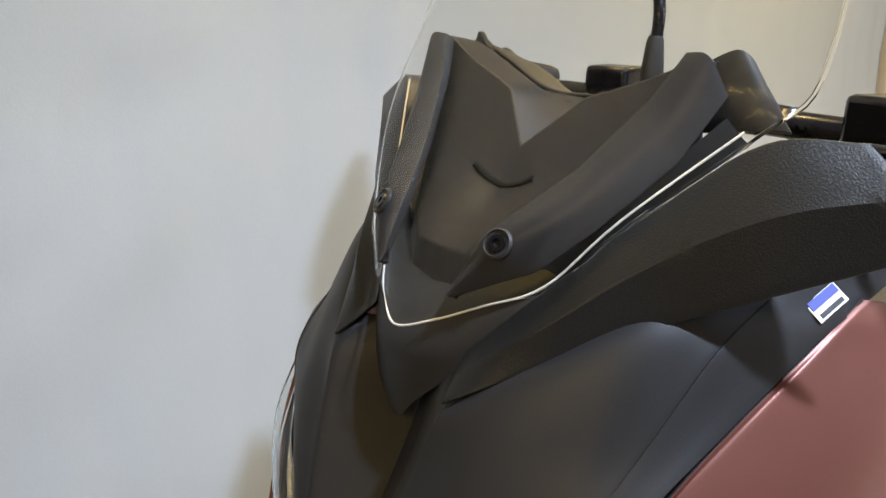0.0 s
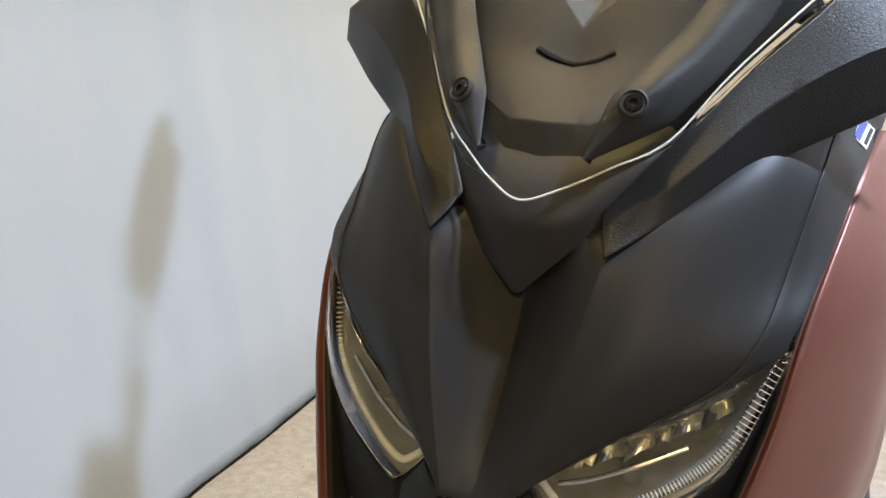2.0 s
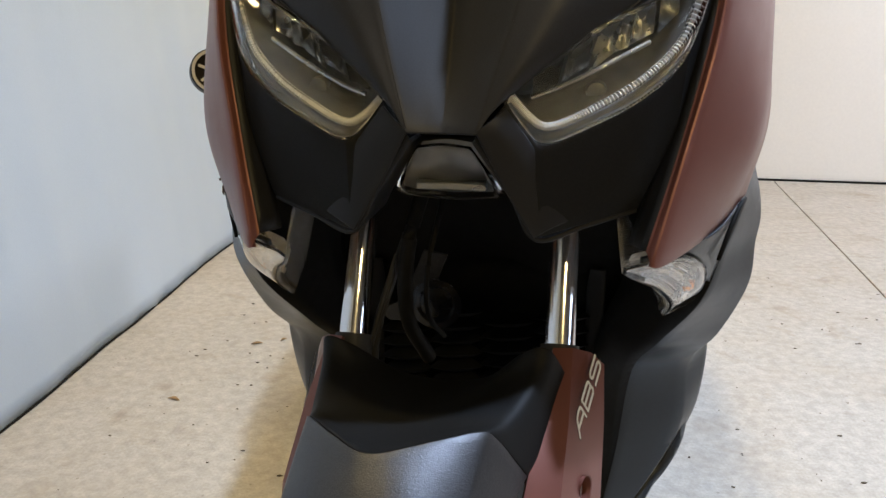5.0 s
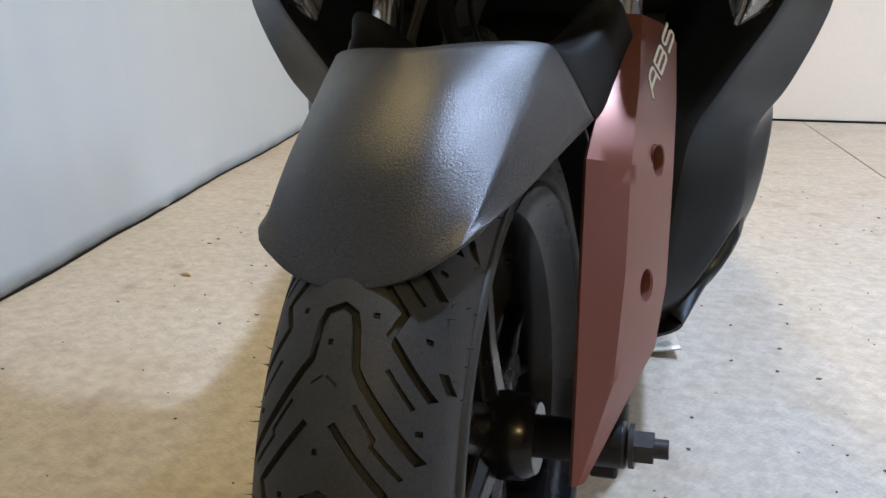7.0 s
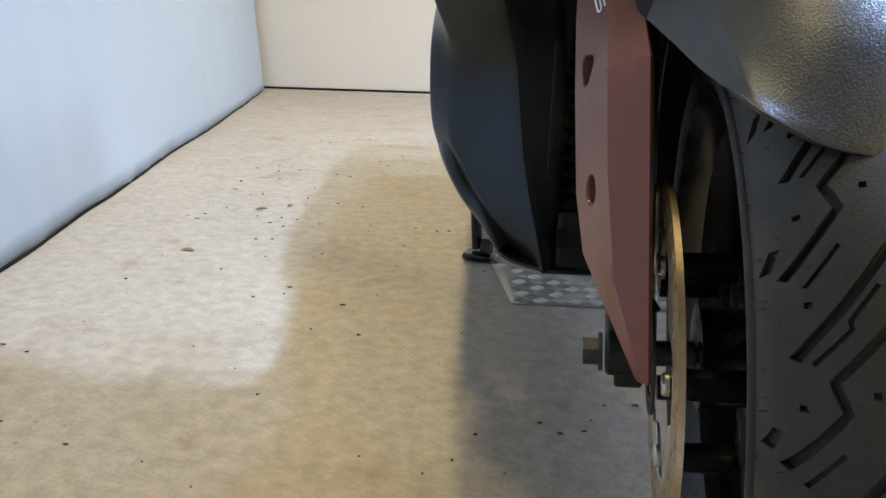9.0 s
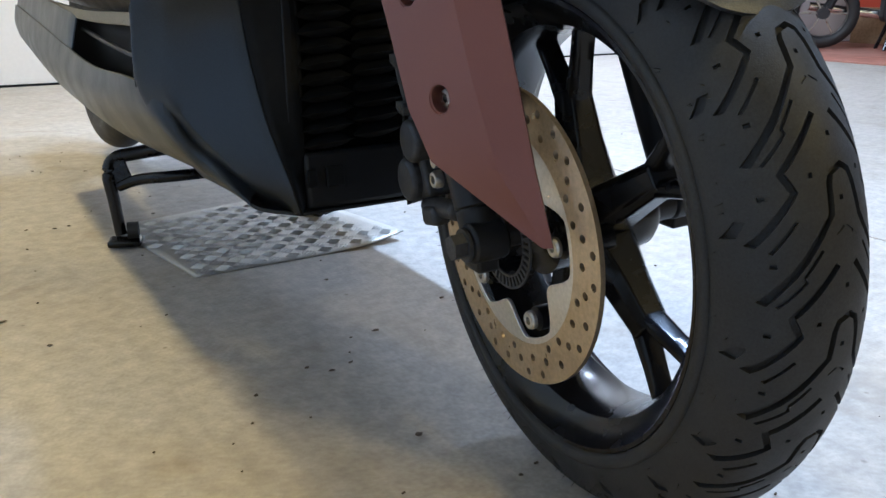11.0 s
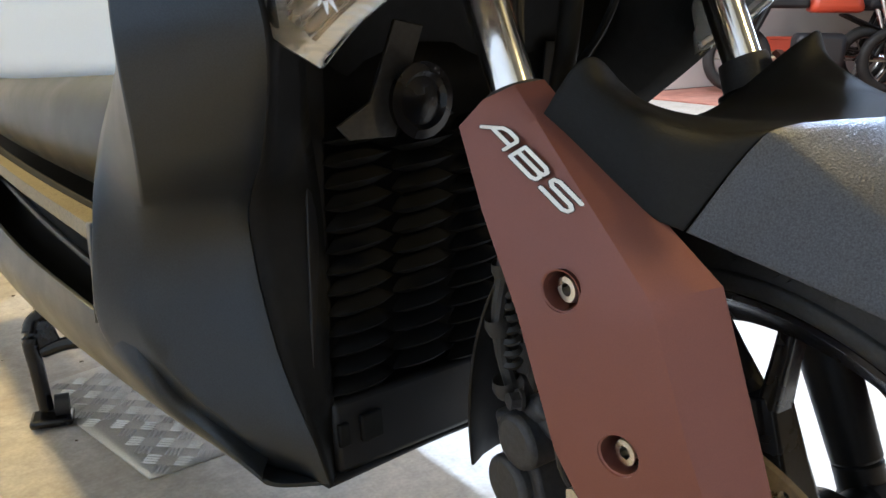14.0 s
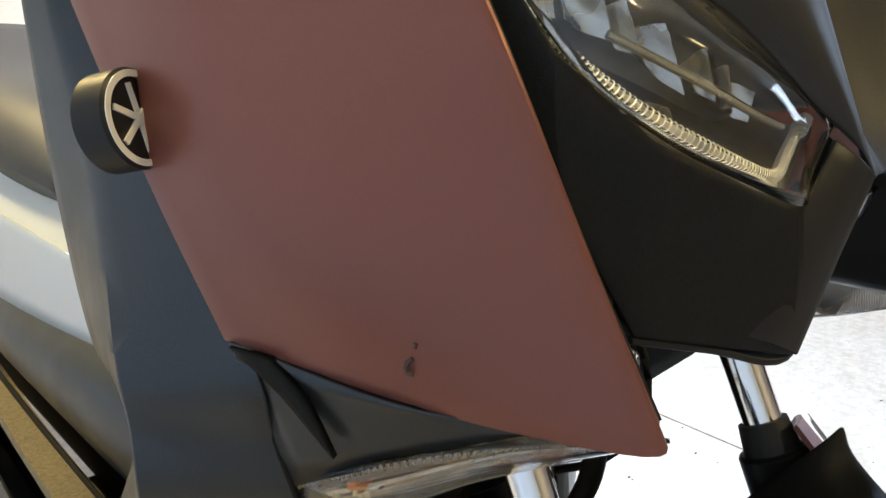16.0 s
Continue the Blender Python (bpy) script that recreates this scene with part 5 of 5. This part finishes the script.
    TUNNEL = [[(0.150, 0.46, 0.585), (0.190, 0.70, 0.562), (0.208, 1.10, 0.540), (0.206, 1.45, 0.538)], [(0.205, 0.46, 0.555), (0.224, 0.72, 0.535), (0.230, 1.10, 0.515), (0.222, 1.45, 0.515)],
              [(0.222, 0.46, 0.500), (0.230, 0.75, 0.485), (0.228, 1.10, 0.475), (0.216, 1.45, 0.480)], [(0.205, 0.46, 0.446), (0.212, 0.75, 0.446), (0.208, 1.10, 0.448), (0.200, 1.45, 0.460)]]
    thick(part("tunnel_side", loft(TUNNEL, 6, 4, side=s), LIT_SATIN, scooter, "satin charcoal side of the footboard tunnel"), 0.004)
SEATROWS = [[(0.0, 0.72, 0.76), (0.12, 0.74, 0.745), (0.185, 0.78, 0.715), (0.165, 0.80, 0.688)], [(0.0, 1.0, 0.80), (0.15, 1.0, 0.79), (0.210, 1.02, 0.745), (0.186, 1.02, 0.704)], [(0.0, 1.4, 0.83), (0.15, 1.4, 0.82), (0.21, 1.4, 0.78), (0.188, 1.4, 0.738)], [(0.0, 1.85, 0.90), (0.12, 1.85, 0.89), (0.17, 1.85, 0.84), (0.165, 1.85, 0.785)]]
thick(part("seat", loft([r[::-1] + flip([r])[0][1:] for r in SEATROWS], 5, 6), SEAT, scooter, "black vinyl seat"), 0.01)
soften(part("floor_tunnel", block((0.30, 1.2, 0.20), pose(0, 1.0, 0.36)), INNER, scooter, "dark central tunnel"), 0.03)
soften(part("engine_block", block((0.26, 0.85, 0.22), pose(0.02, 1.35, 0.35)), INNER, scooter, "black engine casing"), 0.03)

# radiator grille between the leg shields
thick(part("grille_frame", loft([[(-0.145, 0.372, 0.60), (-0.07, 0.392, 0.60), (0.07, 0.392, 0.60), (0.145, 0.372, 0.60)], [(-0.14, 0.372, 0.42), (-0.07, 0.398, 0.42), (0.07, 0.398, 0.42), (0.14, 0.372, 0.42)], [(-0.135, 0.362, 0.222), (-0.07, 0.385, 0.222), (0.07, 0.385, 0.222), (0.135, 0.362, 0.222)]], 5, 5), INNER, scooter, "black radiator shroud"), 0.004)
# Louvres take the shaded black to keep the grille dim.
LOUVRE = [[(-0.034, 0.004, 0.0), (-0.018, 0.010, 0.0085), (0.0, 0.012, 0.0095), (0.018, 0.010, 0.0085), (0.034, 0.004, 0.0)],
          [(-0.035, 0.000, -0.001), (-0.018, -0.010, 0.0015), (0.0, -0.013, 0.002), (0.018, -0.010, 0.0015), (0.035, 0.000, -0.001)],
          [(-0.034, 0.004, -0.002), (-0.018, 0.004, -0.0075), (0.0, 0.004, -0.0085), (0.018, 0.004, -0.0075), (0.034, 0.004, -0.002)]]
louvre_mesh = None
for c in range(4):
    for k in range(13):
        place = Matrix.Translation((-0.099 + 0.066 * c, 0.350 + 0.004 * abs(c - 1.5), 0.302 + 0.0188 * k + (0.0094 if c % 2 else 0)))
        if louvre_mesh is None:
            blade = part("grille_louvre", loft(LOUVRE, 2, 2), INNER, scooter, sharp=20)
            louvre_mesh = blade.data
        else:
            blade = new("grille_louvre", louvre_mesh)
            blade.parent = scooter
        blade.matrix_basis = place @ Matrix.Rotation(radians(-5), 4, "Y")
for s in (-1, 1):
    edge = [[(s * 0.150, 0.360, z) for z in (0.235, 0.32, 0.40, 0.48, 0.56, 0.60)], [(s * (0.128 + 0.003 * (i % 2)), 0.364, z) for i, z in enumerate((0.235, 0.32, 0.40, 0.48, 0.56, 0.60))]]
    thick(part("grille_edge", loft(edge, 4, 3), BLACK, scooter, "black grille surround edge"), 0.003, 0.001)
soften(part("lower_duct", block((0.27, 0.045, 0.070), pose(0, 0.372, 0.255, -8)), BLACK, scooter, "black lower duct"), 0.006)
# The duct stays whole; dark blocks on its face give the slots their shade.
for x, w, h in ((-0.128, 0.012, 0.022), (-0.098, 0.024, 0.026), (0.098, 0.024, 0.026), (0.128, 0.012, 0.022)):
    soften(part("slot_shade_block", block((w, 0.006, h), pose(x, 0.3475, 0.262, -8)), INNER, scooter, "dark block standing for the shade in a duct slot"), 0.002)
thick(part("belly_pan", loft([[(-0.15, 0.340, 0.222), (0, 0.352, 0.218), (0.15, 0.340, 0.222)], [(-0.17, 0.50, 0.225), (0, 0.50, 0.215), (0.17, 0.50, 0.225)], [(-0.17, 1.0, 0.255), (0, 1.0, 0.25), (0.17, 1.0, 0.255)]], 5, 6), BLACK, scooter, "black belly pan"), 0.004)
soften(part("radiator_bracket", plate([(0, 0), (0.045, 0.0), (0.060, 0.05), (0.075, 0.09), (0.045, 0.095), (0.02, 0.03), (-0.012, 0.012)], 0.004, Matrix.Translation((-0.118, 0.345, 0.525)) @ Matrix.Rotation(radians(90), 4, "X")), BRACKET_GREY, scooter, "grey pressed metal bracket"), 0.001)
part("horn", lathe([(0, -0.012), (0.020, -0.012), (0.030, -0.004), (0.032, 0.004), (0.024, 0.006), (0.020, 0.002), (0.006, 0.006), (0, 0.006)], 32, Matrix.Translation((-0.055, 0.330, 0.555)) @ Matrix.Rotation(radians(-90), 4, "Z")), GLOSS, scooter, "round black horn")
# Hose and cable in the shaded black, dark as the bay around them.
part("front_hose", pipe([(-0.035, 0.20, 0.76), (-0.055, 0.17, 0.68), (-0.058, 0.17, 0.60), (-0.040, 0.20, 0.54)], 0.008, 12), INNER, scooter, "black rubber hose")
part("front_cable", pipe([(-0.02, 0.20, 0.74), (-0.032, 0.15, 0.66), (-0.035, 0.17, 0.60), (-0.03, 0.24, 0.55)], 0.003, 8), INNER, scooter, "thin black cable")
thick(part("head_box", loft([[(-0.17, 0.20, 0.735), (0, 0.20, 0.79), (0.17, 0.20, 0.735)], [(-0.19, 0.34, 0.72), (0, 0.36, 0.72), (0.19, 0.34, 0.72)]], 6, 5), INNER, scooter, "dark inner tray under the nose"), 0.004)
thick(part("inner_bulkhead", loft([[(-0.20, 0.33, 0.86), (0, 0.35, 0.86), (0.20, 0.33, 0.86)], [(-0.19, 0.33, 0.70), (0, 0.36, 0.70), (0.19, 0.33, 0.70)], [(-0.21, 0.36, 0.585), (0, 0.40, 0.585), (0.21, 0.36, 0.585)], [(-0.19, 0.375, 0.50), (0, 0.40, 0.50), (0.19, 0.375, 0.50)]], 6, 5), INNER, scooter, "dark bulkhead behind the fork"), 0.004)
soften(part("head_shell", block((0.40, 0.16, 0.30), pose(0, 0.36, 0.89)), INNER, scooter, "dark shell behind the headlights"), 0.03)

# handlebar parts behind the screen
soften(part("brake_reservoir", block((0.052, 0.05, 0.042), pose(-0.104, 0.47, 1.224, 0, 0, 12)), GLOSS, scooter, "black brake fluid reservoir"), 0.006)
part("mirror_stalk", pipe([(-0.055, 0.47, 1.225), (-0.054, 0.47, 1.27), (-0.058, 0.475, 1.31), (-0.085, 0.49, 1.36), (-0.13, 0.51, 1.43)], 0.0065, 14), GLOSS, scooter, "gloss black mirror stalk")
part("stalk_boot", lathe([(0.013, -0.025), (0.012, 0.0), (0.009, 0.03), (0.007, 0.035)], 20, Matrix.Translation((-0.055, 0.47, 1.245)) @ Matrix.Rotation(radians(-90), 4, "Y")), RUBBER, scooter)
for s in (-1, 1):
    head = part("mirror_head", loft([[(s * 0.41, 0.62, 1.350), (s * 0.51, 0.69, 1.355), (s * 0.61, 0.75, 1.395)], [(s * 0.40, 0.585, 1.40), (s * 0.51, 0.630, 1.41), (s * 0.62, 0.71, 1.43)], [(s * 0.42, 0.60, 1.45), (s * 0.52, 0.68, 1.46), (s * 0.61, 0.74, 1.46)]], 6, 6), BLACK, scooter, "black mirror head")
    thick(head, 0.02, 0.006)
    part("grip", pipe([(s * 0.27, 0.50, 1.200), (s * 0.34, 0.535, 1.215), (s * 0.41, 0.575, 1.230)], 0.017, 18), RUBBER, scooter, "ribbed black rubber grip")
    soften(part("switch_box", block((0.12, 0.10, 0.08), pose(s * 0.285, 0.475, 1.195, 0, 0, s * 24)), BLACK, scooter, "black handlebar switch box"), 0.012)
    part("mirror_arm", pipe([(s * 0.13, 0.51, 1.43), (s * 0.26, 0.56, 1.455), (s * 0.36, 0.62, 1.425), (s * 0.42, 0.63, 1.405)], 0.0065, 12), GLOSS, scooter, "gloss black mirror arm")
part("handlebar", pipe([(-0.34, 0.52, 1.20), (-0.15, 0.46, 1.21), (0.15, 0.46, 1.21), (0.34, 0.52, 1.20)], 0.013, 16), GLOSS, scooter, "black handlebar")
soften(part("brake_reservoir", block((0.07, 0.055, 0.05), pose(0.222, 0.43, 1.222, 0, 0, -14)), GLOSS, scooter, "black brake fluid reservoir"), 0.006)
part("brake_lever", pipe([(0.20, 0.41, 1.205), (0.24, 0.37, 1.21), (0.30, 0.37, 1.215), (0.36, 0.40, 1.215)], 0.006, 10), GLOSS, scooter, "black brake lever")

# rear wheel and stand
REAR = Matrix.Translation((-0.01, 2.00, 0.308))
rear = part("rear_tyre", lathe([(0.18, 0.05)] + [(0.212 + 0.064 * math.cos(radians(d)), 0.064 * math.sin(radians(d))) for d in range(95, -96, -10)] + [(0.18, -0.05)], 72, REAR, closed=True), RUBBER, scooter, "black rear tyre")
part("rear_rim", lathe([(0.185, 0.05), (0.18, 0.052), (0.165, 0.035), (0.05, 0.03), (0.03, 0.05), (0.03, -0.05), (0.05, -0.03), (0.165, -0.035), (0.18, -0.052), (0.185, -0.05)], 48, REAR), GREY_METAL, scooter, "grey rear rim")
for s in (-1, 1):
    part("stand_leg", pipe([(s * 0.10, 1.05, 0.190), (s * 0.160, 1.085, 0.178), (s * 0.205, 1.100, 0.168), (s * 0.221, 1.092, 0.140), (s * 0.218, 1.086, 0.09), (s * 0.214, 1.078, 0.022)], 0.014, 14, 5, 0.011), GLOSS, scooter, "black centre stand leg")
    soften(part("stand_foot", block((0.062, 0.046, 0.014), pose(s * 0.210, 1.066, 0.0105, 0, 0, s * 20)), GLOSS, scooter), 0.005)
    part("stand_stop", rod((s * 0.204, 1.066, 0.031), (s * 0.184, 1.060, 0.031), 0.017, 20), RUBBER, scooter, "round black rubber stop")
    gusset = loft([[(s * 0.216, 1.096, 0.165), (s * 0.200, 1.088, 0.166), (s * 0.190, 1.082, 0.166)], [(s * 0.220, 1.092, 0.140), (s * 0.200, 1.083, 0.136), (s * 0.182, 1.074, 0.136)], [(s * 0.216, 1.088, 0.105), (s * 0.204, 1.082, 0.112), (s * 0.170, 1.066, 0.122)]], 4, 4)
    thick(part("stand_gusset", gusset, GLOSS, scooter, "black pressed gusset of the stand"), 0.008, 0.002)
part("stand_bar", pipe([(-0.206, 1.087, 0.116), (-0.17, 1.062, 0.130), (-0.10, 1.00, 0.142), (0.10, 1.00, 0.142), (0.17, 1.062, 0.130), (0.206, 1.087, 0.116)], 0.011, 12), GLOSS, scooter, "black stand cross bar")


# ---- parked motorcycles and clutter beyond ----
def motorcycle():
    root = tagged(new("motorcycle"), "dark parked motorcycle standing on the brick paving", "motorcycle", "parked motorcycles")
    for y in (-0.65, 0.65):
        m = Matrix.Translation((0, y, 0.30))
        t = part("wheel", lathe([(0.245 + 0.05 * math.cos(radians(d)), 0.05 * math.sin(radians(d))) for d in range(0, 360, 30)], 40, m, closed=True), RUBBER, root)
        part("rim", lathe([(0.215, 0.03), (0.20, 0.02), (0.19, 0), (0.20, -0.02), (0.215, -0.03)], 40, m), STEEL, t)
        part("hub", rod((-0.06, y, 0.30), (0.06, y, 0.30), 0.05, 20), GREY_METAL, t)
        for k in range(6):
            a = k * math.tau / 6
            part("spoke", rod((0, y, 0.30), (0, y + 0.2 * math.cos(a), 0.30 + 0.2 * math.sin(a)), 0.008, 6), STEEL, t)
    soften(part("engine", block((0.26, 0.42, 0.30), pose(0, -0.02, 0.38)), GREY_METAL, root), 0.05)
    soften(part("tank", block((0.26, 0.48, 0.20), pose(0, -0.12, 0.80), 0.75), ORANGE_RED, root), 0.06)
    soften(part("seat", block((0.24, 0.62, 0.09), pose(0, 0.42, 0.78)), SEAT, root), 0.03)
    for s in (-1, 1):
        part("fork_leg", rod((s * 0.08, -0.65, 0.30), (s * 0.09, -0.42, 0.95), 0.022, 14), CHROME, root)
        part("shock", rod((s * 0.11, 0.62, 0.34), (s * 0.12, 0.45, 0.74), 0.025, 12), BLACK, root)
        part("stand_leg", rod((s * 0.10, 0.1, 0.24), (s * 0.17, 0.16, 0.0), 0.016, 10), GLOSS, root)
    part("exhaust", rod((0.16, -0.1, 0.26), (0.18, 0.75, 0.36), 0.04, 16), CHROME, root)
    part("handlebar", pipe([(-0.36, -0.28, 1.02), (-0.1, -0.38, 0.98), (0.1, -0.38, 0.98), (0.36, -0.28, 1.02)], 0.014, 10), GLOSS, root)
    part("headlight", lathe([(0, -0.05), (0.08, -0.04), (0.09, 0.05), (0, 0.06)], 24, Matrix.Translation((0, -0.5, 0.88)) @ Matrix.Rotation(radians(90), 4, "Z")), CHROME, root)
    soften(part("mudguard", block((0.13, 0.4, 0.02), pose(0, 0.72, 0.62, 20)), BLACK, root), 0.008)
    return root


bike = motorcycle()
bike.matrix_basis = pose(8.6, 3.1, 0.008, 0, 0, 62)
copy_thing(bike, pose(7.6, 1.6, 0.008, 0, 0, 75))
copy_thing(bike, pose(7.0, 0.2, 0.008, 0, 0, 70))
copy_thing(bike, pose(6.7, 3.25, 0.008, 0, 0, 40))
copy_thing(bike, pose(7.6, 2.6, 0.008, 0, 0, 55))
for name, size, place, mat, label in (("storage_box", (0.7, 0.5, 0.32), (7.7, 3.85, 0.168), CARDBOARD, "brown cardboard box standing on the brick paving"),
                                      ("storage_box", (0.65, 0.45, 0.14), (7.7, 3.85, 0.40), ORANGE_RED, "orange-red plastic crate stacked on a cardboard box"),
                                      ("storage_box", (0.6, 0.5, 0.45), (8.6, 1.0, 0.233), CARDBOARD, "brown cardboard box standing on the brick paving")):
    root = tagged(new(name), label, "box", "boxes by the motorcycles")
    root.location = place
    soften(part("body", block(size), mat, root), 0.012)
    soften(part("lid", block((size[0] * 1.03, size[1] * 1.03, 0.03), pose(0, 0, size[2] / 2 + 0.004)), mat, root), 0.006)
